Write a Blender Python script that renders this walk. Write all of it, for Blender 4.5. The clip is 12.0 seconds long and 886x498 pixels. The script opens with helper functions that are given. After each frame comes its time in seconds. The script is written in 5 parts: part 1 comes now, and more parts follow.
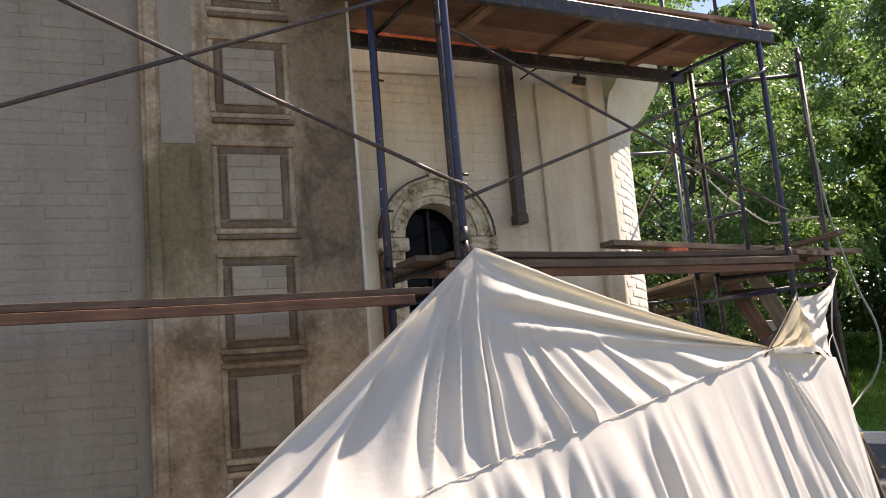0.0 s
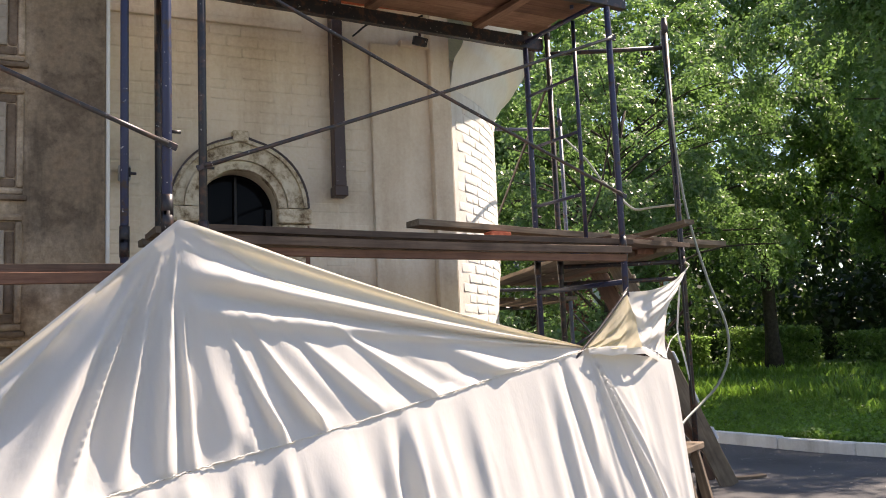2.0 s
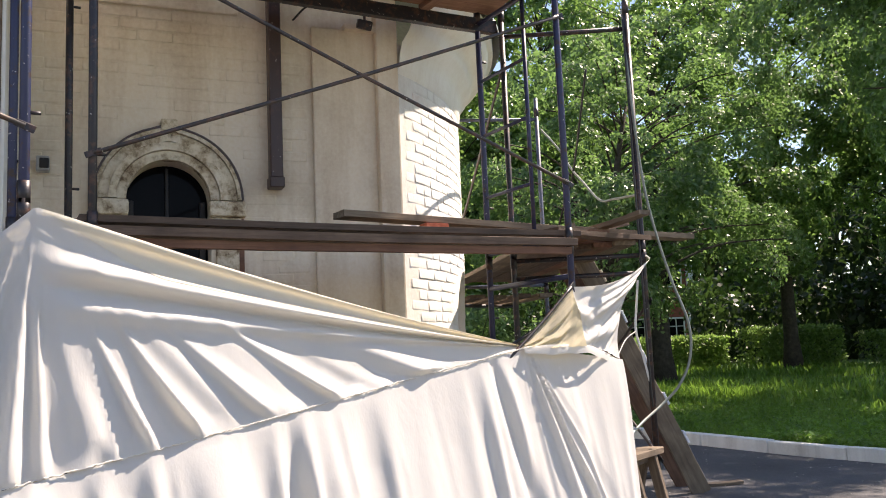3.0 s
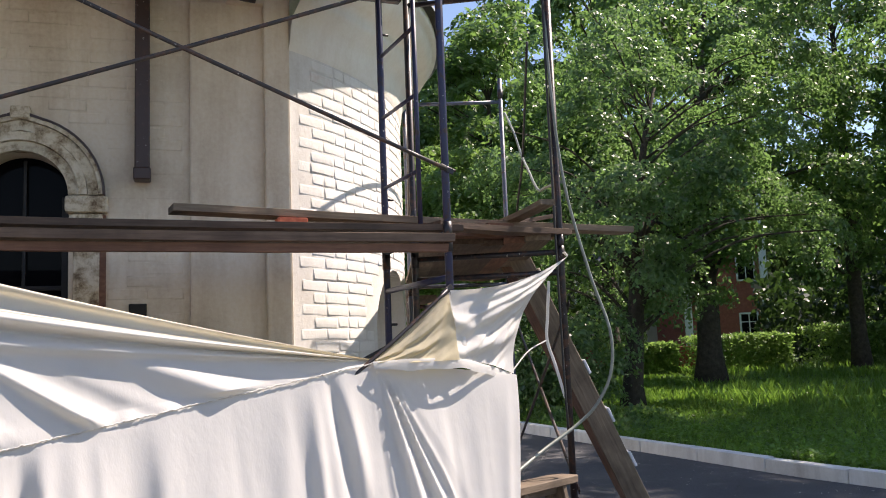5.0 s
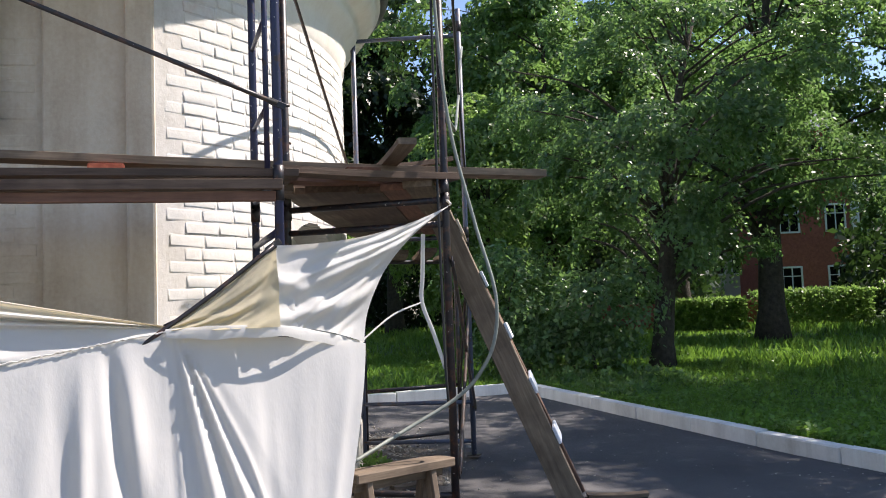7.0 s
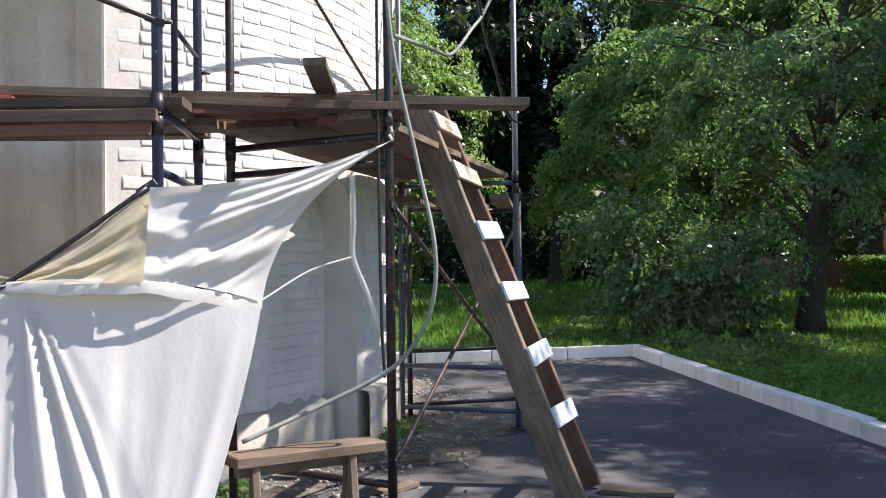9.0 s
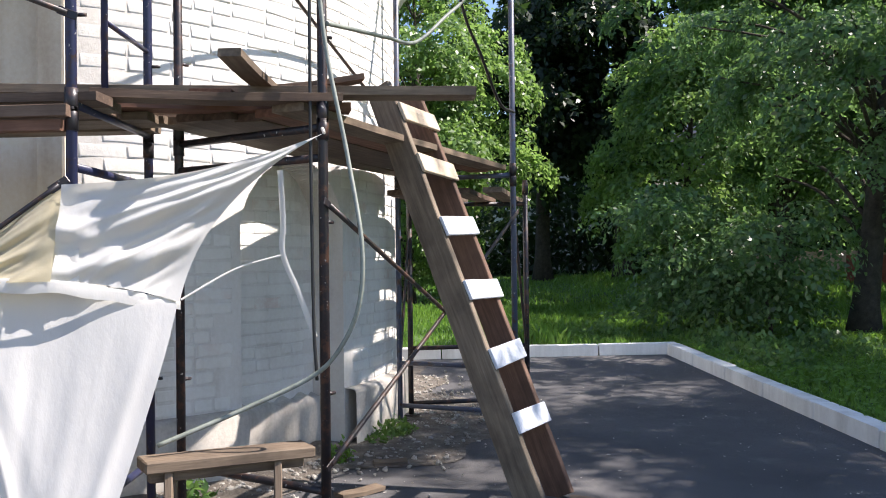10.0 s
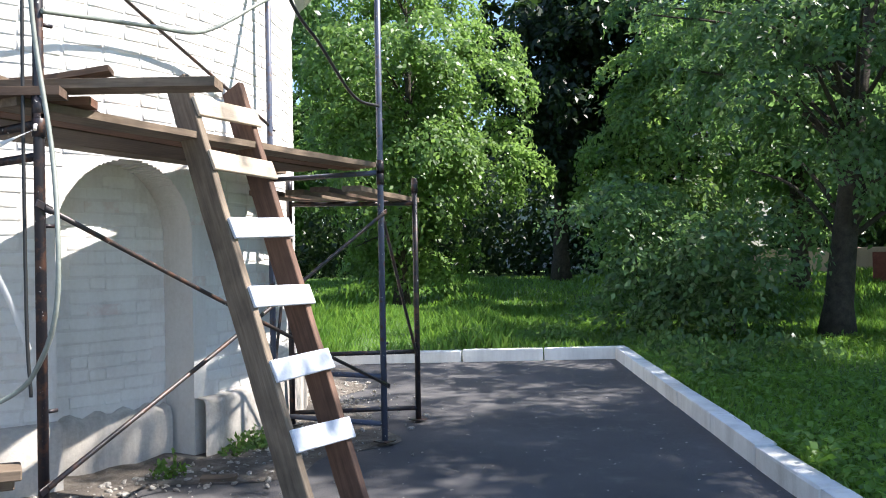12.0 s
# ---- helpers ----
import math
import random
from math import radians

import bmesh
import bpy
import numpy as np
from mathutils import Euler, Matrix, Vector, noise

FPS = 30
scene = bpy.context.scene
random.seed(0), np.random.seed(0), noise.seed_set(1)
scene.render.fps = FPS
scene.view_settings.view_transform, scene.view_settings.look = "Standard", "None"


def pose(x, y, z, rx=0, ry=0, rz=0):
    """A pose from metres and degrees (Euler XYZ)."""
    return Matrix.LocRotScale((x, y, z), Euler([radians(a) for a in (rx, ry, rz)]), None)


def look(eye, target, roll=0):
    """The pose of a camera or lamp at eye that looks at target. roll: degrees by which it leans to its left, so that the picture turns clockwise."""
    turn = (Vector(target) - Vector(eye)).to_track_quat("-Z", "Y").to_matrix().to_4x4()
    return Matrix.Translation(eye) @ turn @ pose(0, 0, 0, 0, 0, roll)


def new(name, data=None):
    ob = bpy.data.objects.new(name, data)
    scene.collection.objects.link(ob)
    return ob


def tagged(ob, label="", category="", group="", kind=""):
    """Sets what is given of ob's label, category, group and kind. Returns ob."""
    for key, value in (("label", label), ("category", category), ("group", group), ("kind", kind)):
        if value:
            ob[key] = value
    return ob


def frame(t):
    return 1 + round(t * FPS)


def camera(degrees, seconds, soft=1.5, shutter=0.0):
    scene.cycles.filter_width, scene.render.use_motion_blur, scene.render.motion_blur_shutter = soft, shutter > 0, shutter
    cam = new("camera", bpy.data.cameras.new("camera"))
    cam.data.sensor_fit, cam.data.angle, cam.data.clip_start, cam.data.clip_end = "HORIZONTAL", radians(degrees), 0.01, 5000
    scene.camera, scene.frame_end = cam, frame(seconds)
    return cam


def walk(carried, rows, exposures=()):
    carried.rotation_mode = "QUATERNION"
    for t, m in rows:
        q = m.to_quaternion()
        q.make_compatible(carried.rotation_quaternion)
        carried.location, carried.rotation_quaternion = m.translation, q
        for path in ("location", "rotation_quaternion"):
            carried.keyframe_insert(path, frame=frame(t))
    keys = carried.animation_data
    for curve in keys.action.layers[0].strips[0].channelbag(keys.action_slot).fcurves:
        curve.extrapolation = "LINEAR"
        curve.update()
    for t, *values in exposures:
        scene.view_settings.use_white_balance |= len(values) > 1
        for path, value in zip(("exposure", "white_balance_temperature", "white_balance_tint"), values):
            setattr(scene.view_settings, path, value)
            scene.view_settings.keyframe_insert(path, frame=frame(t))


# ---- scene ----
cam = camera(53.5, 12.0, soft=1.0)
METRES, EYE, TILT, LEAN, TURN = 9.2, 1.25, 0.0, 0.0, 0.0
ROWS = [
    (0.0, 0.0, 0.0, 0.0, 0.73, 8.72, 4.76),
    (0.5, 0.0347, 0.0222, 0.0036, 0.53, 8.24, 4.1),
    (1.0, 0.0762, 0.0382, 0.0037, -0.12, 8.1, 3.4),
    (1.5, 0.1096, 0.0595, 0.0016, -0.84, 6.99, 3.14),
    (2.0, 0.1416, 0.082, 0.0048, -1.31, 6.97, 2.45),
    (2.5, 0.1831, 0.1001, 0.0054, 0.2, 7.0, 2.31),
    (3.0, 0.2137, 0.1218, 0.0016, 0.62, 7.03, 2.45),
    (3.5, 0.2471, 0.1466, 0.0052, 0.9, 7.86, 2.11),
    (5.5, 0.3915, 0.2459, 0.0089, 7.05, 5.58, 2.26),
    (6.0, 0.4222, 0.2759, 0.0082, 7.16, 4.3, 2.0),
    (6.5, 0.454, 0.299, 0.0085, 9.18, 4.39, 2.1),
    (7.0, 0.4913, 0.3245, 0.0107, 12.18, 4.01, 2.07),
    (9.0, 0.5974, 0.4567, 0.0116, 24.78, 1.02, 0.72),
    (9.5, 0.6209, 0.4849, 0.0115, 26.4, 0.55, 1.09),
    (10.0, 0.6517, 0.5099, 0.0141, 29.89, 0.54, 0.65),
    (10.5, 0.678, 0.5409, 0.0137, 30.87, 0.48, 0.55),
    (11.0, 0.7095, 0.568, 0.0129, 31.09, 0.56, 1.03),
    (11.5, 0.7406, 0.5932, 0.0153, 32.14, 0.58, 0.89),
    (12.0, 0.7606, 0.6247, 0.0145, 33.28, 0.54, 1.05),
]
walk(cam, [(t, pose(0, 0, EYE, TILT, LEAN, TURN) @ pose(METRES * x, METRES * y, METRES * z, 90 + pitch, roll, yaw)) for t, x, y, z, yaw, pitch, roll in ROWS], exposures=[(0.0, 1.16, 7750, 20), (1.5, 1.28, 7600, 20), (3.3, 1.30, 7400, 20), (5.5, 0.95, 6900, 20), (7.0, 0.98, 6600, 17), (9.5, 1.12, 6450, 17), (11.0, 1.28, 6400, 17), (12.0, 1.45, 6250, 14)])

# ---- light ----
SUN_AZ, SUN_EL = 32.0, 52.0     # degrees from +x towards +y, and above the ground
sun = new("sun", bpy.data.lights.new("sun", "SUN"))
sun.data.energy, sun.data.angle, sun.data.color = 5.0, radians(0.55), (1.0, 0.94, 0.85)
_c, _s = math.cos(radians(SUN_EL)), math.sin(radians(SUN_EL))
SUN_DIR = Vector((_c * math.cos(radians(SUN_AZ)), _c * math.sin(radians(SUN_AZ)), _s))
sun.matrix_world = look(SUN_DIR * 60, (0, 0, 0))
world = bpy.data.worlds.new("world")
scene.world = world
world.use_nodes = True
_wn = world.node_tree.nodes
_sky = _wn.new("ShaderNodeTexSky")
_sky.sky_type, _sky.sun_disc = "NISHITA", False
_sky.dust_density, _sky.ozone_density = 0.3, 2.5
_sky.sun_elevation, _sky.sun_rotation = radians(SUN_EL), radians(90 - SUN_AZ)
world.node_tree.links.new(_sky.outputs[0], _wn["Background"].inputs[0])
_wn["Background"].inputs[1].default_value = 0.10


# ---- materials ----
class Mat:
    """A small wrapper for node materials."""
    def __init__(self, name):
        self.m = bpy.data.materials.new(name)
        self.m.use_nodes = True
        self.t = self.m.node_tree
        self.b = self.t.nodes["Principled BSDF"]
        self.out = self.t.nodes["Material Output"]

    def n(self, kind, **kw):
        nd = self.t.nodes.new(kind)
        for k, v in kw.items():
            nd.inputs[k.replace("_", " ")].default_value = v
        return nd

    def l(self, a, b):
        self.t.links.new(a, b)

    def coords(self, scale=(1, 1, 1), obj=False):
        tc = self.t.nodes.new("ShaderNodeNewGeometry") if not obj else self.t.nodes.new("ShaderNodeTexCoord")
        mp = self.t.nodes.new("ShaderNodeMapping")
        mp.inputs["Scale"].default_value = scale
        self.l(tc.outputs["Position" if not obj else "Object"], mp.inputs[0])
        return mp.outputs[0]

    def noise(self, co, scale, detail=4, rough=0.6):
        nd = self.n("ShaderNodeTexNoise", Scale=scale, Detail=detail, Roughness=rough)
        self.l(co, nd.inputs["Vector"])
        return nd.outputs["Fac"]

    def ramp(self, fac, stops):
        nd = self.t.nodes.new("ShaderNodeValToRGB")
        el = nd.color_ramp.elements
        while len(el) < len(stops):
            el.new(0.5)
        for e, (p, c) in zip(el, stops):
            e.position, e.color = p, (*c, 1) if len(c) == 3 else c
        self.l(fac, nd.inputs[0])
        return nd.outputs[0]

    def grey(self, fac, a, b):
        return self.ramp(fac, [(a, (0, 0, 0)), (b, (1, 1, 1))])

    def mix(self, fac, a, b, mode="MIX"):
        nd = self.t.nodes.new("ShaderNodeMix")
        nd.data_type, nd.blend_type = "RGBA", mode
        for v, i in ((fac, 0), (a, 6), (b, 7)):
            if isinstance(v, (int, float)):
                nd.inputs[i].default_value = v
            elif isinstance(v, tuple):
                nd.inputs[i].default_value = (*v, 1)
            else:
                self.l(v, nd.inputs[i])
        return nd.outputs[2]

    def math(self, op, a, b=0.0):
        nd = self.t.nodes.new("ShaderNodeMath")
        nd.operation = op
        for i, v in enumerate((a, b)):
            if isinstance(v, (int, float)):
                nd.inputs[i].default_value = v
            else:
                self.l(v, nd.inputs[i])
        return nd.outputs[0]

    def color(self, c):
        if isinstance(c, tuple):
            self.b.inputs["Base Color"].default_value = (*c, 1)
        else:
            self.l(c, self.b.inputs["Base Color"])

    def rough(self, r, metal=0.0):
        self.b.inputs["Metallic"].default_value = metal
        if isinstance(r, (int, float)):
            self.b.inputs["Roughness"].default_value = r
        else:
            self.l(r, self.b.inputs["Roughness"])

    def bump(self, h, strength=0.3, dist=0.01):
        nd = self.n("ShaderNodeBump", Strength=strength, Distance=dist)
        self.l(h, nd.inputs["Height"])
        self.l(nd.outputs[0], self.b.inputs["Normal"])

    def translucent(self, amount, tint):
        """Light that comes through a thin leaf or cloth."""
        tr = self.t.nodes.new("ShaderNodeBsdfTranslucent")
        if isinstance(tint, tuple):
            tr.inputs[0].default_value = (*tint, 1)
        else:
            self.l(tint, tr.inputs[0])
        mx = self.t.nodes.new("ShaderNodeMixShader")
        mx.inputs[0].default_value = amount
        self.l(self.b.outputs[0], mx.inputs[1])
        self.l(tr.outputs[0], mx.inputs[2])
        self.l(mx.outputs[0], self.out.inputs[0])

    def rnd(self):
        return self.t.nodes.new("ShaderNodeObjectInfo").outputs["Random"]

    def island(self):
        return self.t.nodes.new("ShaderNodeNewGeometry").outputs["Random Per Island"]


def limewash(name, base, dirt, amount, piecewise=False):
    k = Mat(name)
    co = k.coords()
    streak = k.noise(k.coords((3.0, 3.0, 0.35)), 1.4, 5, 0.65)
    blot = k.noise(co, 1.1, 6, 0.62)
    fine = k.noise(co, 38, 4, 0.6)
    c = k.mix(k.math("MULTIPLY", k.grey(streak, 0.45, 0.75), amount), base, dirt)
    c = k.mix(k.math("MULTIPLY", k.grey(blot, 0.5, 0.72), amount * 0.8), c, tuple(0.75 * v for v in dirt))
    c = k.mix(0.10, c, k.grey(fine, 0.3, 0.7), "OVERLAY")
    if piecewise:
        c = k.mix(0.10, c, k.grey(k.rnd(), 0.0, 1.0), "OVERLAY")
        worn = k.math("MULTIPLY", k.grey(k.island(), 0.90, 0.97), k.grey(k.noise(co, 9, 5, 0.65), 0.42, 0.6))
        c = k.mix(k.math("MULTIPLY", worn, 0.45), c, (0.60, 0.42, 0.35))
    k.color(c)
    k.rough(0.88)
    k.bump(k.math("ADD", k.noise(co, 22, 5, 0.7), k.math("MULTIPLY", k.noise(co, 120, 2), 0.2)), 0.26, 0.012)
    return k.m


M_WASH = limewash("limewashed_brick", (0.80, 0.78, 0.73), (0.55, 0.50, 0.42), 0.35, True)
M_WASH_WALL = limewash("limewashed_mortar", (0.74, 0.71, 0.66), (0.46, 0.41, 0.34), 0.5)
M_CREAM = limewash("cream_plaster", (0.77, 0.67, 0.53), (0.50, 0.375, 0.245), 0.6)
M_CORNICE = limewash("whitewashed_cornice", (0.84, 0.80, 0.72), (0.62, 0.52, 0.40), 0.32)
# limewash darkened to grey: the shade on these walls is in the colour
M_GREY_SHADE = limewash("shade_grey_limewash", (0.335, 0.283, 0.222), (0.225, 0.178, 0.128), 0.5)

M_PANEL = limewash("pale_panel_brick", (0.37, 0.302, 0.228), (0.25, 0.196, 0.138), 0.6, True)


def dirty(name, dark):
    """Old plaster with run-down soot, a mossy field and patches that have come off."""
    k = Mat(name)
    co = k.coords()
    fine = k.noise(co, 30, 5, 0.7)
    warp = k.noise(k.coords((1.0, 1.0, 0.6)), 2.6, 6, 0.68)
    patch = k.noise(co, 2.9, 7, 0.7)
    dot = k.t.nodes.new("ShaderNodeVectorMath")
    dot.operation = "DOT_PRODUCT"
    dot.inputs[1].default_value = (math.cos(radians(22.5)), math.sin(radians(22.5)), 0)
    k.l(co, dot.inputs[0])
    sp = k.t.nodes.new("ShaderNodeSeparateXYZ")
    k.l(co, sp.inputs[0])
    jog = k.math("MULTIPLY", k.math("SUBTRACT", warp, 0.5), 1.0)
    along_wall = k.math("ADD", dot.outputs["Value"], k.math("MULTIPLY", jog, 0.5))
    height = k.math("ADD", sp.outputs[2], jog)

    def band(v, a, b):
        """0 below a, 1 above b."""
        return k.math("MULTIPLY", k.math("SUBTRACT", v, a), 1.0 / (b - a))

    def clip(v):
        nd = k.t.nodes.new("ShaderNodeClamp")
        k.l(v, nd.inputs[0])
        return nd.outputs[0]
    c = k.ramp(patch, [(0.36, (0.22, 0.146, 0.088)), (0.48, (0.38, 0.275, 0.178)), (0.62, (0.53, 0.405, 0.285))])
    high = clip(band(height, 1.75, 2.15))
    soot = k.math("MULTIPLY", k.math("MULTIPLY", clip(band(along_wall, 1.26, 1.42)), high), k.grey(patch, 0.36, 0.56))
    c = k.mix(k.math("MULTIPLY", soot, 0.85), c, (0.10, 0.064, 0.037))
    moss = k.math("MULTIPLY", k.math("MULTIPLY", clip(band(along_wall, 0.86, 0.74)), high), clip(band(height, 3.05, 2.9)))
    c = k.mix(k.math("MULTIPLY", moss, 0.85), c, (0.175, 0.143, 0.068))
    runs = k.grey(k.noise(k.coords((4.0, 4.0, 0.4)), 1.7, 6, 0.68), 0.52, 0.68)
    c = k.mix(k.math("MULTIPLY", k.math("MULTIPLY", runs, high), 0.6), c, (0.095, 0.072, 0.048))
    if dark:
        c = k.mix(0.72, c, (0.10, 0.062, 0.040))
    k.color(k.mix(0.25, c, k.grey(fine, 0.3, 0.7), "OVERLAY"))
    k.rough(0.92)
    k.bump(k.noise(co, 18, 8, 0.72), 0.55, 0.015)
    return k.m


M_GRIME = dirty("grimy_plaster", False)
M_GRIME_DK = dirty("soot_stained_moulding", True)


def stone():
    k = Mat("weathered_carved_stone")
    co = k.coords()
    c = k.ramp(k.noise(co, 9, 8, 0.7), [(0.36, (0.16, 0.10, 0.055)), (0.46, (0.50, 0.40, 0.27)), (0.54, (0.70, 0.61, 0.46)), (0.68, (0.80, 0.73, 0.60))])
    k.color(c)
    k.rough(0.9)
    k.bump(k.noise(co, 30, 6, 0.7), 0.8, 0.012)
    return k.m


M_STONE = stone()


def wood(name, dark, light, scale=1.0):
    k = Mat(name)
    co = k.coords((1.0, 14.0, 14.0), True)
    grain = k.noise(co, 3.0 * scale, 7, 0.65)
    stain = k.noise(k.coords(), 3.5, 5, 0.6)
    c = k.ramp(grain, [(0.3, dark), (0.7, light)])
    c = k.mix(k.math("MULTIPLY", k.grey(stain, 0.42, 0.7), 0.6), c, tuple(0.45 * v for v in dark))
    k.color(k.mix(0.18, c, k.grey(k.rnd(), 0, 1), "OVERLAY"))
    k.rough(0.82)
    k.bump(grain, 0.5, 0.006)
    return k.m


M_WOOD = wood("weathered_board", (0.075, 0.045, 0.030), (0.19, 0.125, 0.085))
M_WOOD_GREY = wood("grey_brown_board", (0.11, 0.078, 0.052), (0.25, 0.185, 0.125))
M_WOOD_STILE = wood("dark_reddish_board", (0.085, 0.046, 0.030), (0.20, 0.115, 0.075))
M_WOOD_DECK = wood("red_brown_deck_board", (0.24, 0.125, 0.078), (0.42, 0.245, 0.16))
M_WOOD_TAN = wood("grey_tan_board", (0.135, 0.100, 0.068), (0.31, 0.245, 0.172))
M_WOOD_RED = wood("reddish_board", (0.13, 0.058, 0.035), (0.27, 0.135, 0.082))
M_PALE = wood("pale_new_board", (0.50, 0.40, 0.29), (0.66, 0.55, 0.42))


def paint_steel(name, base, rust, amount):
    k = Mat(name)
    co = k.coords()
    f = k.grey(k.noise(co, 14, 6, 0.7), 0.62 - amount * 0.25, 0.70 - amount * 0.2)
    spots = k.grey(k.noise(co, 45, 3, 0.6), 0.68, 0.73)
    c = k.mix(f, base, rust)
    k.color(k.mix(spots, c, (0.62, 0.60, 0.56)))
    k.rough(0.42)
    k.bump(k.noise(co, 60, 4), 0.25, 0.003)
    return k.m


M_STEEL = paint_steel("dark_blue_painted_steel", (0.024, 0.029, 0.075), (0.05, 0.030, 0.024), 0.3)
M_STEEL_DK = paint_steel("dark_rusted_steel", (0.020, 0.017, 0.020), (0.085, 0.042, 0.028), 0.45)
M_STEEL_LT = paint_steel("blue_grey_steel", (0.075, 0.09, 0.135), (0.10, 0.06, 0.04), 0.3)
M_BRACE = paint_steel("dark_brace_steel", (0.040, 0.034, 0.032), (0.10, 0.055, 0.038), 0.5)
M_BROWN = paint_steel("brown_painted_sheet", (0.055, 0.030, 0.025), (0.08, 0.04, 0.03), 0.2)


def plain(name, c, r=0.6, var=0.15, metal=0.0):
    k = Mat(name)
    co = k.coords()
    k.color(k.mix(var, c, k.grey(k.noise(co, 24, 5), 0.3, 0.7), "OVERLAY"))
    k.rough(r, metal)
    k.bump(k.noise(co, 90, 3), 0.15, 0.002)
    return k.m


M_RUNG = plain("pale_blue_white_paint", (0.62, 0.65, 0.70), 0.6, 0.3)
M_HOSE = plain("grey_green_hose_rubber", (0.22, 0.24, 0.205), 0.45, 0.2)
M_CABLE = plain("black_cable_rubber", (0.02, 0.02, 0.02), 0.5)
M_DARK = plain("dark_frame_and_unlit_room", (0.009, 0.008, 0.008), 0.6)
M_ORANGE = plain("orange_red_brick", (0.62, 0.16, 0.08), 0.85, 0.4)
M_METAL = plain("grey_metal_box", (0.35, 0.34, 0.33), 0.4, 0.2)
M_ROOF = plain("galvanised_roof_sheet", (0.50, 0.54, 0.58), 0.35, 0.15, 0.6)


def glass():
    k = Mat("dark_window_glass")
    k.color((0.006, 0.006, 0.007))
    k.rough(0.05)
    k.b.inputs["Specular IOR Level"].default_value = 0.05
    return k.m


M_GLASS = glass()


def cloth(name, tone, through_tint, amount):
    k = Mat(name)
    co = k.coords()
    dirt = k.noise(co, 2.2, 6, 0.6)
    c = k.mix(k.math("MULTIPLY", k.grey(dirt, 0.5, 0.75), 0.35), tone, tuple(0.78 * v for v in tone))
    k.color(c)
    k.rough(0.9)
    k.b.inputs["Sheen Weight"].default_value = 0.2
    k.bump(k.math("ADD", k.noise(k.coords((1.0, 1.0, 0.45)), 13, 5, 0.62), k.math("MULTIPLY", k.noise(co, 260, 2), 0.05)), 0.30, 0.014)
    k.translucent(amount, through_tint)
    return k.m


M_CLOTH = cloth("white_cotton_sheet", (0.80, 0.79, 0.76), (0.80, 0.76, 0.66), 0.42)
M_CLOTH_Y = cloth("cream_cotton_sheet", (0.80, 0.765, 0.67), (0.80, 0.735, 0.58), 0.40)
M_CLOTH_G = cloth("yellowed_cotton_sheet", (0.68, 0.61, 0.44), (0.72, 0.62, 0.38), 0.5)


def asphalt():
    k = Mat("worn_asphalt")
    co = k.coords()
    base = k.ramp(k.noise(co, 0.8, 6, 0.6), [(0.3, (0.060, 0.060, 0.064)), (0.7, (0.125, 0.12, 0.12))])
    agg = k.grey(k.noise(co, 130, 3, 0.7), 0.35, 0.75)
    c = k.mix(0.45, base, agg, "OVERLAY")
    dust = k.grey(k.noise(co, 3.0, 8, 0.7), 0.56, 0.72)
    c = k.mix(k.math("MULTIPLY", dust, 0.35), c, (0.27, 0.25, 0.22))
    k.color(c)
    k.rough(0.9)
    k.bump(k.math("ADD", k.noise(co, 150, 3, 0.7), k.noise(co, 6, 4)), 0.5, 0.008)
    return k.m


M_ASPHALT = asphalt()


def earth(name, stops, sc, far=False):
    k = Mat(name)
    co = k.coords()
    c = k.ramp(k.noise(co, sc, 8, 0.7), stops)
    k.color(k.mix(0.22, c, k.grey(k.noise(co, sc * 9, 5, 0.7), 0.3, 0.7), "OVERLAY"))
    k.rough(0.95)
    k.bump(k.noise(co, sc * 8, 6, 0.7), 0.8, 0.03)
    return k.m


M_LAWN = earth("lawn_soil", [(0.3, (0.04, 0.075, 0.018)), (0.55, (0.075, 0.145, 0.03)), (0.75, (0.095, 0.15, 0.04))], 2.0)
M_DIRT = earth("sandy_rubble_soil", [(0.3, (0.07, 0.060, 0.050)), (0.5, (0.14, 0.120, 0.098)), (0.72, (0.30, 0.27, 0.23))], 5.0)
M_BARK = earth("tree_bark", [(0.3, (0.025, 0.020, 0.016)), (0.6, (0.07, 0.058, 0.045)), (0.8, (0.12, 0.105, 0.085))], 9.0)
M_PLINTH = limewash("stained_plinth_plaster", (0.50, 0.465, 0.41), (0.26, 0.235, 0.20), 0.85)
M_KERB = limewash("whitewashed_kerb", (0.82, 0.82, 0.79), (0.36, 0.34, 0.30), 0.45, True)
M_DEBRIS = earth("broken_plaster", [(0.3, (0.30, 0.27, 0.23)), (0.7, (0.66, 0.63, 0.57))], 20.0)


def leaf(name, dark, light, thr, amount=0.42, gloss=0.5):
    k = Mat(name)
    r = k.island()
    c = k.ramp(r, [(0.0, dark), (0.65, light), (1.0, tuple(1.3 * v for v in light))])
    big = k.grey(k.noise(k.coords(), 0.7, 4, 0.6), 0.35, 0.65)
    c = k.mix(k.math("MULTIPLY", big, 0.45), c, dark)
    k.color(c)
    k.rough(0.52 - 0.25 * gloss)
    k.b.inputs["Specular IOR Level"].default_value = gloss
    k.translucent(amount, k.mix(0.7, c, thr))
    return k.m


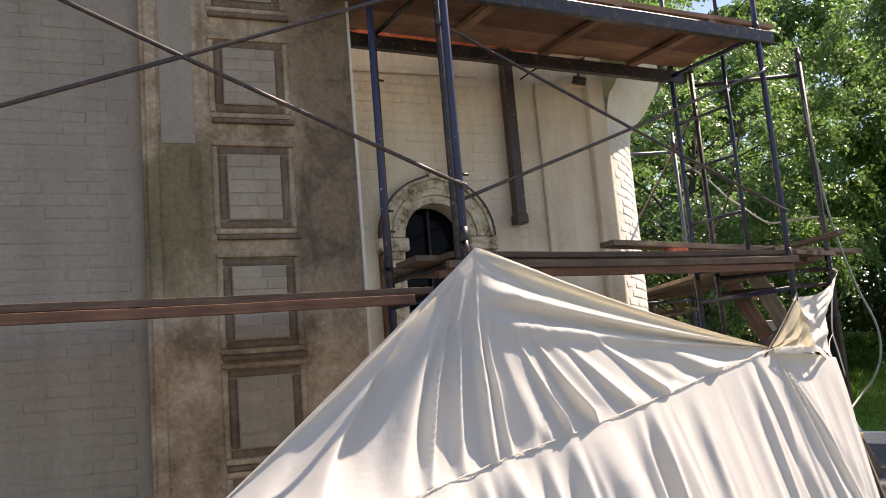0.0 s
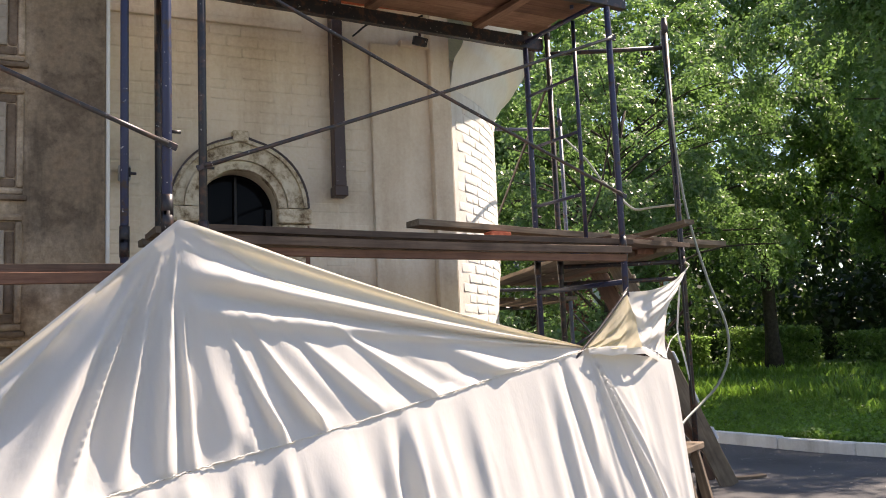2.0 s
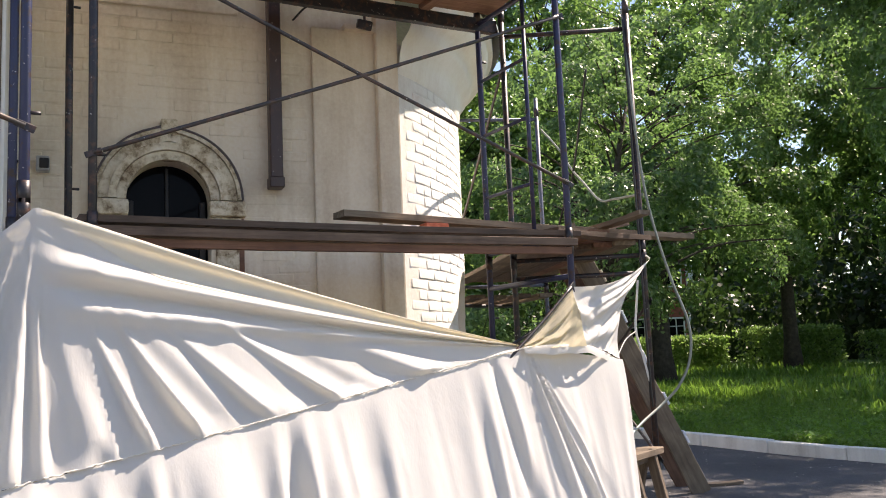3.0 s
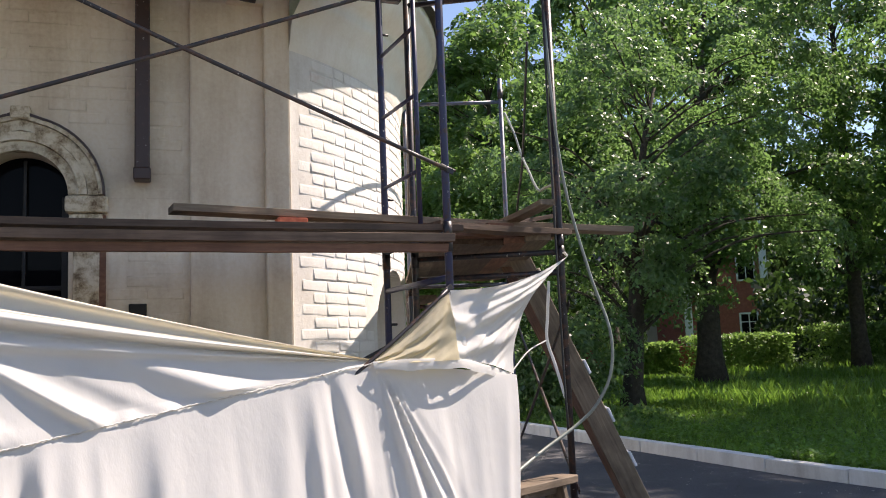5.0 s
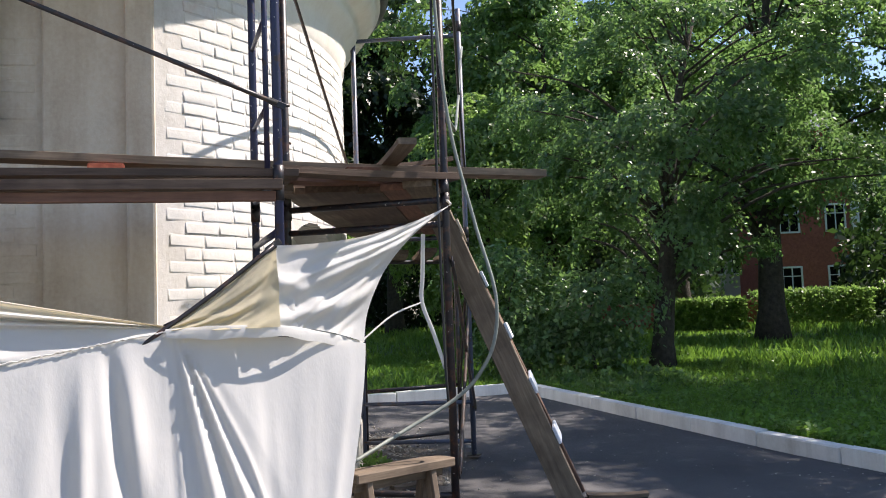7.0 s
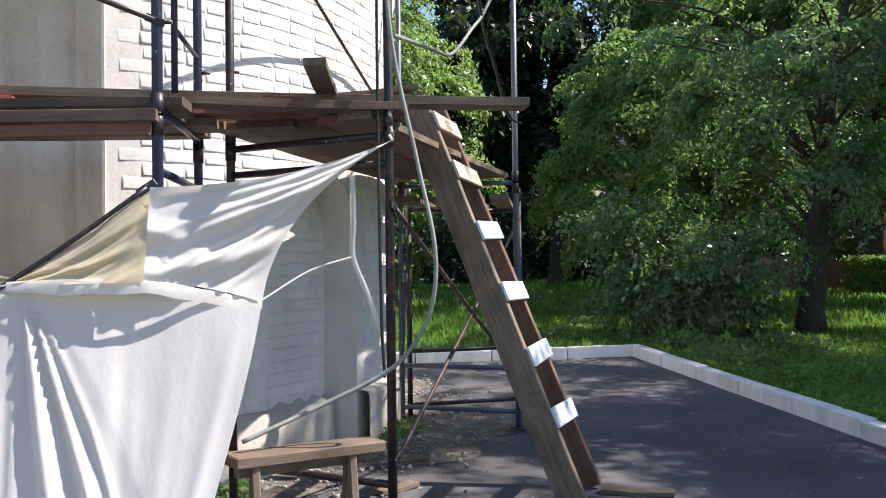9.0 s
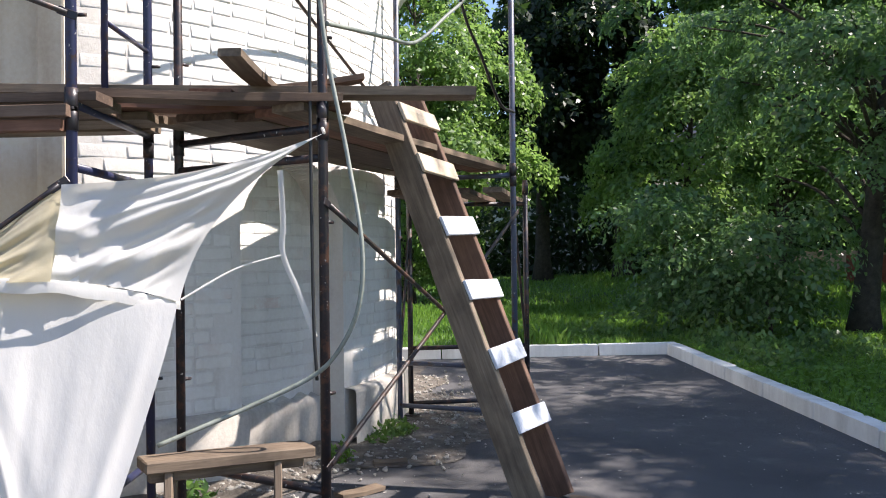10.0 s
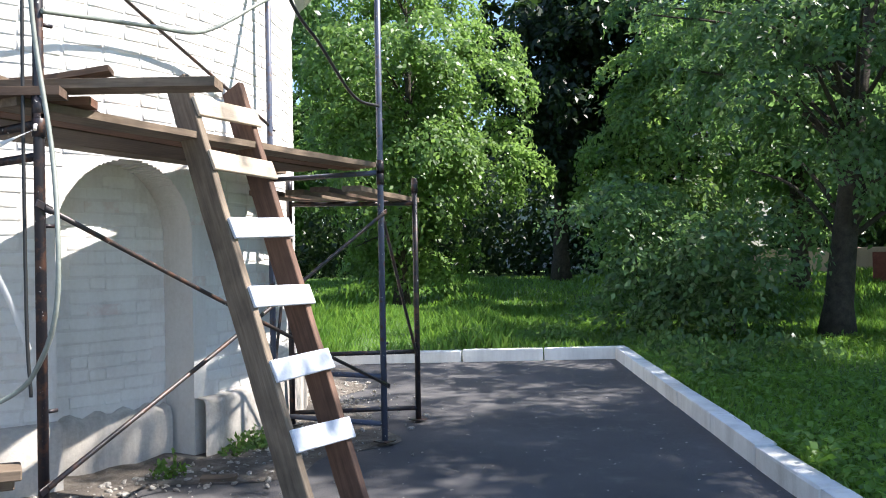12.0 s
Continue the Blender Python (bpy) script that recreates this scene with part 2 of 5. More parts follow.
M_LEAF = leaf("maple_leaf", (0.030, 0.070, 0.024), (0.118, 0.215, 0.066), (0.28, 0.49, 0.11), 0.40)
M_LEAF_GLOSS = leaf("glossy_deep_green_leaf", (0.026, 0.060, 0.026), (0.112, 0.205, 0.080), (0.28, 0.49, 0.13), 0.42, 0.62)
M_LEAF_DK = leaf("dark_leaf", (0.036, 0.084, 0.024), (0.105, 0.195, 0.052), (0.27, 0.45, 0.10), 0.48)
M_LEAF_LT = leaf("lime_leaf", (0.042, 0.092, 0.024), (0.150, 0.255, 0.068), (0.35, 0.56, 0.13), 0.45)
# nearly black leaf: the shade among the far trees is put into its colour
M_LEAF_SHADE = leaf("shade_green_leaf", (0.010, 0.026, 0.010), (0.030, 0.058, 0.020), (0.05, 0.10, 0.02))
M_GRASS = leaf("grass_blade", (0.050, 0.110, 0.020), (0.130, 0.245, 0.042), (0.34, 0.60, 0.08))
M_REDBRICK = earth("red_brick_wall", [(0.3, (0.20, 0.06, 0.045)), (0.7, (0.33, 0.11, 0.08))], 6.0)
M_PINKWALL = limewash("pink_far_wall", (0.56, 0.40, 0.34), (0.40, 0.29, 0.24), 0.5)
M_FARWALL = limewash("pale_far_wall", (0.45, 0.44, 0.41), (0.33, 0.31, 0.28), 0.4)


# ---- builders ----
def mesh_of(bm, mat, smooth=False):
    me = bpy.data.meshes.new("mesh")
    bm.normal_update()
    bm.to_mesh(me)
    bm.free()
    me.materials.append(mat)
    if smooth:
        me.polygons.foreach_set("use_smooth", [True] * len(me.polygons))
    return me


def part(name, bm, mat, parent=None, label="", smooth=False):
    ob = new(name, bm if isinstance(bm, bpy.types.Mesh) else mesh_of(bm, mat, smooth))
    if parent is not None:
        ob.parent = parent
    if label:
        ob["label"] = label
    return ob


def thing(name, label, category, group="", kind="", at=(0, 0, 0)):
    ob = tagged(new(name), label, category, group, kind)
    ob.empty_display_size = 0.1
    ob.location = at
    return ob


def box(bm, size, m=None, bevel=0.0, seg=1):
    r = bmesh.ops.create_cube(bm, size=1.0)
    vs = r["verts"]
    bmesh.ops.scale(bm, vec=size, verts=vs)
    if bevel:
        es = list({e for v in vs for e in v.link_edges})
        r = bmesh.ops.bevel(bm, geom=es, offset=bevel, segments=seg, affect="EDGES", profile=0.6)
        vs = list({v for f in r["faces"] for v in f.verts} | {v for v in vs if v.is_valid})
    if m is not None:
        bmesh.ops.transform(bm, matrix=m, verts=vs)
    return vs


def tube(bm, pts, r, sides=10, cap=True):
    """A round bar along the points."""
    pts = [Vector(p) for p in pts]
    rad = r if isinstance(r, (list, tuple)) else [r] * len(pts)
    rings, up = [], None
    for i, p in enumerate(pts):
        d = (pts[min(i + 1, len(pts) - 1)] - pts[max(i - 1, 0)]).normalized()
        if up is None:
            up = d.orthogonal().normalized()
        up = (up - d * up.dot(d)).normalized()
        sd = d.cross(up)
        rings.append([bm.verts.new(p + float(rad[i]) * (math.cos(a) * up + math.sin(a) * sd)) for a in (2 * math.pi * k / sides for k in range(sides))])
    for a, b in zip(rings, rings[1:]):
        for k in range(sides):
            f = bm.faces.new((a[k], a[(k + 1) % sides], b[(k + 1) % sides], b[k]))
            f.smooth = True
    if cap:
        bm.faces.new(rings[0][::-1])
        bm.faces.new(rings[-1])


def spline(pts, n=12):
    """Catmull-Rom through the points."""
    p = [Vector(q) for q in pts]
    p = [2 * p[0] - p[1]] + p + [2 * p[-1] - p[-2]]
    out = []
    for i in range(1, len(p) - 2):
        for k in range(n):
            t = k / n
            out.append(0.5 * (2 * p[i] + (p[i + 1] - p[i - 1]) * t + (2 * p[i - 1] - 5 * p[i] + 4 * p[i + 1] - p[i + 2]) * t * t + (3 * p[i] - p[i - 1] - 3 * p[i + 1] + p[i + 2]) * t ** 3))
    return out + [p[-2]]


def axes(origin, xdir, zdir=(0, 0, 1)):
    x = Vector(xdir).normalized()
    z = Vector(zdir)
    z = (z - x * z.dot(x)).normalized()
    y = z.cross(x)
    m = Matrix((x, y, z)).transposed().to_4x4()
    m.translation = origin
    return m


def grid_mesh(P, mat, closed=False, smooth=True):
    """A sheet from an array of points [rows, columns, 3]."""
    r, c, _ = P.shape
    idx = np.arange(r * c).reshape(r, c)
    f = np.stack([idx[:-1, :-1], idx[:-1, 1:], idx[1:, 1:], idx[1:, :-1]], -1).reshape(-1, 4)
    me = bpy.data.meshes.new("sheet")
    me.from_pydata(P.reshape(-1, 3).tolist(), [], f.tolist())
    me.materials.append(mat)
    if smooth:
        me.polygons.foreach_set("use_smooth", [True] * len(me.polygons))
    me.update()
    return me


# ---- ground ----
K = np.array([2.885, 15.76])            # the kerb's corner
KA = np.array([0.534, -0.845])          # along the side kerb, towards the walker
KB = np.array([0.878, 0.478])           # along the end kerb, outwards


def level(x, y):
    """Height of the road: it rises a little towards the end kerb."""
    return 0.026 * np.clip(np.asarray(y) - 11.2, 0, 4.6)


def lawn_level(x, y):
    d = np.hypot(np.asarray(x) - 3, np.asarray(y) - 16)
    return level(x, y) + 0.085 + 0.010 * np.clip(d - 6, 0, 60)


def build_ground():
    fine = list(np.arange(-14, 14.01, 0.5))
    far = [16, 20, 26, 34, 46, 64, 90, 130, 200, 320]
    ci = sorted(set([-v for v in far] + [round(v, 3) for v in fine if abs(v) > 0.3] + [-0.16, -0.15, -0.02, 0.0] + far))
    cj = sorted(set([-v for v in far] + [round(v, 3) for v in fine if abs(v) > 0.3] + [0.0, 0.02, 0.15, 0.16] + far))
    I, J = np.meshgrid(ci, cj, indexing="ij")
    X = K[0] + I * KA[0] + J * KB[0]
    Y = K[1] + I * KA[1] + J * KB[1]
    road = (I > -0.1) & (J < 0.1)
    bumps = np.array([[noise.noise((x * 0.5, y * 0.5, 0)) * 0.03 for x, y in zip(a, b)] for a, b in zip(X, Y)])
    Z = np.where(road, level(X, Y) - 0.05, lawn_level(X, Y) + bumps * np.clip((np.maximum(-I, J) - 0.5) / 3, 0, 1))
    ob = part("ground", grid_mesh(np.stack([X, Y, Z], -1), M_LAWN), None)
    tagged(ob, "uneven grass lawn and soil under the trees", "lawn", kind="structure")
    ri, rj = [v for v in ci if v >= -0.02], [v for v in cj if v <= 0.02]
    I, J = np.meshgrid(ri, rj, indexing="ij")
    X = K[0] + I * KA[0] + J * KB[0]
    Y = K[1] + I * KA[1] + J * KB[1]
    ob = part("road", grid_mesh(np.stack([X, Y, level(X, Y)], -1), M_ASPHALT), None)
    tagged(ob, "worn dark grey asphalt drive with dusty patches", "road", kind="structure")


build_ground()

# ---- the church ----
WA = radians(22.5)
WD = Vector((math.cos(WA), math.sin(WA), 0))        # along the south walls
WN = Vector((math.sin(WA), -math.cos(WA), 0))       # out of them
OFF_PIER, OFF_LEFT, OFF_WIN = -5.73, -5.80, -6.85


def wp(s, z, off):
    """The point s along the wall, z up, at the wall's plane."""
    return WD * s + WN * off + Vector((0, 0, z))


def wall_m(s, z, off):
    """A frame on the wall: x along it, y into it, z up."""
    m = Matrix((WD, -WN, Vector((0, 0, 1)))).transposed().to_4x4()
    m.translation = wp(s, z, off)
    return m


def slab(name, s0, s1, z0, z1, off, depth, mat, parent=None, label="", bevel=0.0):
    bm = bmesh.new()
    box(bm, (s1 - s0, depth, z1 - z0), wall_m((s0 + s1) / 2, (z0 + z1) / 2, off) @ Matrix.Translation((0, depth / 2, 0)), bevel, 2)
    return part(name, bm, mat, parent, label)


def brick_meshes(mat, w, h, d, count, rnd):
    """Worn bricks with rounded edges, their backs open."""
    out = []
    cs = ((-1, -1), (1, -1), (1, 1), (-1, 1))
    for _ in range(count):
        bm = bmesh.new()
        j = lambda a: rnd.uniform(-a, a)
        rings = []
        for inset, y in ((0.0, 0.004), (0.003, -d * 0.72), (min(0.011, h * 0.15), -d)):
            rings.append([bm.verts.new((sx * (w / 2 - inset) + j(0.004), y + (j(d * 0.14) if y < 0 else 0), sz * (h / 2 - inset) + j(0.003))) for sx, sz in cs])
        for p, q in zip(rings, rings[1:]):
            for a in range(4):
                b = (a + 1) % 4
                bm.faces.new((p[a], p[b], q[b], q[a]))
        c = bm.verts.new((j(0.05), -d + j(d * 0.14), j(0.012)))
        for a in range(4):
            bm.faces.new((rings[2][a], rings[2][(a + 1) % 4], c))
        out.append(mesh_of(bm, mat, True))
    return out


def join_pieces(meshes, mats, mat):
    """Many placed pieces as one mesh."""
    V, F, n = [], [], 0
    cache = {}
    for me, m in zip(meshes, mats):
        if me.name not in cache:
            co = np.empty(len(me.vertices) * 3)
            me.vertices.foreach_get("co", co)
            cache[me.name] = (co.reshape(-1, 3), [tuple(p.vertices) for p in me.polygons])
        co, fs = cache[me.name]
        a = np.array(m)
        V.append(co @ a[:3, :3].T + a[:3, 3])
        F += [tuple(i + n for i in f) for f in fs]
        n += len(co)
    me = bpy.data.meshes.new("pieces")
    me.from_pydata(np.concatenate(V).tolist(), [], F)
    me.polygons.foreach_set("use_smooth", [True] * len(me.polygons))
    me.materials.append(mat)
    return me


# the wall beside the pilaster, white limewash toned grey to stand for its shade
wall_left = tagged(slab("wall_1", -4.5, 0.36, -0.1, 9.0, OFF_LEFT, 0.8, M_GREY_SHADE), "whitewashed brick church wall in shade", "wall", kind="structure")
# the grimy pilaster with its stacked panels
pier = tagged(slab("wall_2", 0.36, 1.775, -0.1, 9.0, OFF_PIER, 1.9, M_GRIME, bevel=0.012), "grimy stained plaster pilaster with sunken brick panels", "wall", kind="structure")


def panel(z0, z1, s0=0.885, s1=1.235):
    """A framed panel: mouldings round a bed of small whitewashed bricks."""
    f = new("panel_frame")
    f.parent = pier
    t, o = 0.056, 0.040
    for w, q, off, mat in ((t, 0.0, 0.010, M_GRIME_DK), (o, t, 0.024, M_GRIME)):
        a0, a1, b0, b1 = s0 - q, s1 + q, z0 - q, z1 + q
        for c0, c1, d0, d1 in ((a0 - w, a1 + w, b1 + .001, b1 + w), (a0 - w, a1 + w, b0 - w, b0 - .001), (a0 - w, a0 - .001, b0, b1), (a1 + .001, a1 + w, b0, b1)):
            slab("moulding", c0, c1, d0, d1, OFF_PIER + off, 0.07, mat, f, bevel=0.019)
    slab("sill", s0 - t - 0.03, s1 + t + 0.06, z0 - t - o - 0.035, z0 - t - o - 0.002, OFF_PIER + 0.034, 0.06, M_GRIME_DK, f, bevel=0.012)
    slab("bed", s0, s1, z0, z1, OFF_PIER + 0.0215, 0.04, M_PANEL, f)
    rnd = random.Random(int(z0 * 100))
    rows = max(3, round((z1 - z0) / 0.082))
    h = (z1 - z0) / rows
    for r in range(rows):
        cuts = [s0, s0 + (s1 - s0) * (0.5 if r % 2 else 0.3) + rnd.uniform(-.02, .02), s1] if r % 2 else [s0, s0 + 0.24 + rnd.uniform(-.03, .03), s1]
        for a, b in zip(cuts, cuts[1:]):
            bm = bmesh.new()
            box(bm, (b - a - 0.006, 0.05, h - 0.006), wall_m((a + b) / 2, z0 + h * (r + .5), OFF_PIER + 0.026 + rnd.uniform(-.003, .003)) @ Matrix.Translation((0, 0.025, 0)), 0.005, 1)
            part("brick", bm, M_PANEL, f)


for z0, z1 in ((0.30, 0.72), (0.95, 1.395), (1.635, 2.11), (2.417, 2.86), (3.205, 3.60), (3.95, 4.35)):
    panel(z0, z1)
slab("plaster_patch", 0.475, 0.69, 2.93, 4.9, OFF_PIER + 0.006, 0.02, M_GREY_SHADE, pier, "patch of smooth lighter plaster", 0.005)
slab("strip", 0.385, 0.455, 0.0, 6.0, OFF_PIER + 0.02, 0.04, M_GRIME, pier, bevel=0.01)

slab("return_face", 1.776, 1.80, -0.05, 9.0, OFF_PIER - 0.014, 1.11, M_CORNICE, pier, "smooth cream plaster on the side of the pilaster", 0.006)

# the wall with the arched window, made of blocks round the opening
WIN_S, WIN_R, WIN_Z0, WIN_SP = 2.79, 0.298, 1.05, 2.485
wall_win = tagged(new("wall_3"), "cream plastered church wall with an arched window", "wall", kind="structure")


def arched_wall():
    bm = bmesh.new()
    n = 24
    m = wall_m(0, 0, OFF_WIN)
    s0, s1, z0, z1 = 0.3, 4.575, -0.1, 4.45
    outline = [(WIN_S - WIN_R, WIN_Z0)] + [(WIN_S - WIN_R * math.cos(math.pi * k / n), WIN_SP + WIN_R * math.sin(math.pi * k / n)) for k in range(n + 1)] + [(WIN_S + WIN_R, WIN_Z0)]
    ring = [(s0, z0)] + [(s0 + (s1 - s0) * k / n, z1) for k in range(n + 1)] + [(s1, z0)]
    for a in range(len(outline) - 1):
        p = [outline[a], outline[a + 1], ring[a + 1], ring[a]]
        bm.faces.new([bm.verts.new(m @ Vector((s, 0, z))) for s, z in p])
        q = [(outline[a], 0), (outline[a], 0.4), (outline[a + 1], 0.4), (outline[a + 1], 0)]
        bm.faces.new([bm.verts.new(m @ Vector((s, y, z))) for (s, z), y in q])
    for p in ([(s0, z0, 0), (s1, z0, 0), (WIN_S + WIN_R, WIN_Z0, 0), (WIN_S - WIN_R, WIN_Z0, 0)], [(WIN_S - WIN_R, WIN_Z0, 0), (WIN_S + WIN_R, WIN_Z0, 0), (WIN_S + WIN_R, WIN_Z0, .4), (WIN_S - WIN_R, WIN_Z0, .4)], [(s1, z0, 0), (s1, z1, 0), (s1, z1, .8), (s1, z0, .8)], [(s0, z1, 0), (s0, z1, .8), (s1, z1, .8), (s1, z1, 0)]):
        bm.faces.new([bm.verts.new(m @ Vector((s, y, z))) for s, z, y in p])
    bmesh.ops.remove_doubles(bm, verts=bm.verts, dist=0.0005)
    bmesh.ops.recalc_face_normals(bm, faces=bm.faces)
    part("wall_face", bm, M_CREAM, wall_win)


arched_wall()
# near-black sheet that stands for the darkness of the room behind the window
slab("unlit_room_back", 0.3, 4.4, -0.1, 4.4, OFF_WIN - 0.55, 0.3, M_DARK, wall_win)
# pilaster strips to the side of the window, with a ledge
slab("pilaster", 3.865, 4.38, -0.05, 3.90, OFF_WIN + 0.045, 0.05, M_CREAM, wall_win, bevel=0.015)
slab("pilaster", 4.375, 4.556, -0.05, 4.44, OFF_WIN + 0.115, 0.16, M_CREAM, wall_win, bevel=0.02)
slab("ledge", 4.12, 4.44, 3.88, 3.93, OFF_WIN + 0.10, 0.11, M_CREAM, wall_win, "weathered brick ledge", 0.01)
slab("frieze", 1.3, 3.3, 3.93, 3.99, OFF_WIN + 0.03, 0.04, M_CREAM, wall_win, bevel=0.012)
slab("frieze", 1.3, 4.4, 4.22, 4.44, OFF_WIN + 0.05, 0.06, M_ORANGE, wall_win, "bare red brick course", bevel=0.012)

# the window
window = tagged(new("window_1"), "arched church window with carved stone surround and dark glass", "window", kind="structure")


def arch_band(r0, r1, y0, y1, seg=26, keel=0.0):
    """A half ring of the surround, in the wall's frame."""
    bm = bmesh.new()
    m = wall_m(WIN_S, WIN_SP, OFF_WIN)
    rows = []
    for k in range(seg + 1):
        a = math.pi * k / seg
        lift = keel * max(0.0, 1 - abs(a - math.pi / 2) / 0.28) ** 2
        rows.append([bm.verts.new(m @ Vector((-r * math.cos(a), y, r * math.sin(a) + (lift if r == r1 else lift * 0.6)))) for r, y in ((r0, y0), (r0, y1), (r1, y1), (r1, y0))])
    for a, b in zip(rows, rows[1:]):
        for i in range(4):
            bm.faces.new((a[i], a[(i + 1) % 4], b[(i + 1) % 4], b[i]))
    bm.faces.new(rows[0])
    bm.faces.new(rows[-1][::-1])
    bmesh.ops.recalc_face_normals(bm, faces=bm.faces)
    return bm


part("archivolt", arch_band(WIN_R - 0.004, 0.358, -0.03, 0.05), M_STONE, window, "worn carved limestone arch")
part("archivolt", arch_band(0.361, 0.415, -0.06, 0.03), M_STONE, window)
part("archivolt", arch_band(0.418, 0.482, -0.04, 0.03, keel=0.02), M_STONE, window)
part("hood_mould", arch_band(0.485, 0.512, -0.065, 0.0, keel=0.035), M_STONE, window)
part("flashing", arch_band(0.513, 0.527, -0.075, 0.0, keel=0.035), M_BROWN, window, "thin brown sheet over the arch")
slab("keystone", WIN_S - 0.06, WIN_S + 0.06, WIN_SP + 0.50, WIN_SP + 0.585, OFF_WIN + 0.085, 0.085, M_STONE, window, bevel=0.012)
for sgn in (-1, 1):
    c = WIN_S + sgn * (WIN_R + 0.115)
    slab("capital", c - 0.135, c + 0.135, 2.36, 2.475, OFF_WIN + 0.09, 0.12, M_STONE, window, bevel=0.025)
    slab("neck", c - 0.10, c + 0.10, 2.30, 2.357, OFF_WIN + 0.06, 0.09, M_STONE, window, bevel=0.02)
    slab("jamb", c - 0.085, c + 0.085, 1.15, 2.297, OFF_WIN + 0.05, 0.08, M_STONE, window, bevel=0.03)
    slab("outer_jamb", c + sgn * 0.09 - 0.03, c + sgn * 0.09 + 0.03, 1.15, 2.35, OFF_WIN + 0.035, 0.06, M_WOOD_RED, window, bevel=0.008)
bm = bmesh.new()
m = wall_m(WIN_S, WIN_SP, OFF_WIN - 0.22)
pts = [(-WIN_R, WIN_Z0 - WIN_SP)] + [(-WIN_R * math.cos(math.pi * k / 20), WIN_R * math.sin(math.pi * k / 20)) for k in range(21)] + [(WIN_R, WIN_Z0 - WIN_SP)]
bm.faces.new([bm.verts.new(m @ Vector((s, 0, z))) for s, z in pts])
part("pane", bm, M_GLASS, window)
for s0, s1, z0, z1 in ((-0.278, -0.235, -1.4, 0.02), (0.235, 0.278, -1.4, 0.02), (-0.012, 0.012, -1.4, 0.27), (-0.27, 0.27, -0.62, -0.59)):
    slab("glazing_bar", WIN_S + s0, WIN_S + s1, WIN_SP + z0, WIN_SP + z1, OFF_WIN - 0.17, 0.04, M_DARK, window, bevel=0.006)

# the apse
AC, AR = np.array([-1.174, 9.714]), 3.292
NICHE = (-13.2, 4.4, 1.52, 2.06)        # degrees, springing and crown


def niche_depth(th, z):
    """How deep the blind arch is at an angle (degrees) and a height."""
    a0, a1, sp, top = NICHE
    c, h = (a0 + a1) / 2, (a1 - a0) / 2
    x = abs(th - c) / h
    lim = sp + (top - sp) * math.sqrt(max(0.0, 1 - x * x)) if x < 1 else -1
    return 0.27 if z < lim else 0.0


def apse_pt(th, z, r):
    a = radians(th)
    return (AC[0] + r * math.cos(a), AC[1] + r * math.sin(a), z)


def build_apse():
    ths = np.concatenate([np.arange(-31.9, -14, 0.8), np.arange(-14, 5.2, 0.16), np.arange(5.6, 110.01, 0.8)])
    zs = np.concatenate([np.arange(-0.1, 1.48, 0.04), np.arange(1.5, 2.1, 0.012), np.arange(2.2, 3.8, 0.2), [3.8]])
    P = np.array([[apse_pt(t, z, AR - niche_depth(t, z)) for t in ths] for z in zs])
    ap = part("wall_4", grid_mesh(P, M_WASH_WALL, smooth=False), None)
    tagged(ap, "whitewashed rounded brick apse with a blind arch", "wall", kind="structure")
    # plinth and cornice as turned profiles
    ths = np.arange(-31.9, 110.01, 1.5)

    for nm, prof, mat in (("plinth", [(0.10, -0.1), (0.10, 0.38), (0.085, 0.41), (0.0, 0.42)], M_PLINTH),
                          ("cornice", [(0.0, 3.55), (0.02, 3.60), (0.03, 3.70), (0.06, 3.80), (0.13, 3.88), (0.15, 3.92), (0.15, 3.96), (0.20, 4.00), (0.28, 4.06), (0.33, 4.14), (0.34, 4.20), (0.38, 4.21), (0.38, 4.30), (0.2, 4.36), (-0.2, 4.5)], M_CORNICE)):
        for t in ((ths,) if nm == "cornice" else (np.append(ths[ths < -13.3], -13.3), np.append([4.5], ths[ths > 4.6]))):
          o = part(nm, grid_mesh(np.array([[apse_pt(a, z, AR + r) for a in t] for r, z in prof]), mat), None, ap)
    foot = [(-0.17, -0.1), (-0.175, 0.30), (-0.195, 0.36), (-0.268, 0.385)]
    part("plinth", grid_mesh(np.array([[apse_pt(a, z + 0.02 * math.sin(a * 1.7), AR + r) for a in np.arange(-13.1, 4.35, 0.8)] for r, z in foot]), M_PLINTH), None, ap)
    roof = [(0.46, 4.30), (0.46, 4.33), (-1.6, 5.2), (-3.28, 5.9)]
    o = part("roof", grid_mesh(np.array([[apse_pt(a, z, AR + r) for a in np.arange(-70, 150, 4)] for r, z in roof]), M_ROOF), None, ap)
    return ap


apse = build_apse()
tagged(slab("wall_5", -4.5, 0.6, 4.4, 9.0, -7.2, 6.0, M_GREY_SHADE), "plain upper wall of the church", "wall", kind="structure")
# a slope of roof sheet over the window wall
slab("roof_edge", 1.75, 4.7, 4.46, 4.52, OFF_WIN + 0.35, 1.6, M_ROOF, wall_win, "galvanised eaves sheet")


# ---- cloth ----
CU = np.array([0.766, 0.643])       # the line along which the cloth hangs
CN = np.array([0.643, -0.766])      # towards the walker
C0 = np.array([0.15, 4.91])


def cloth_xy(u, off):
    bend = np.minimum(u, 0) * 0.16
    return C0[0] + CU[0] * u + CN[0] * (off - bend), C0[1] + CU[1] * u + CN[1] * (off - bend)


def top_z(u):
    return np.where(u < 0, 1.99 + 0.875 * u - 0.035 * np.sin(np.clip(-u / 2.3, 0, 1) * math.pi), np.where(u < 2.95, 1.99 - 0.2305 * u - 0.035 * np.sin(np.clip(u / 2.95, 0, 1) * math.pi), 1.31 - 0.118 * (u - 2.95)))


def seam_z(u):
    return np.minimum(0.84 + 0.159 * u, top_z(u))


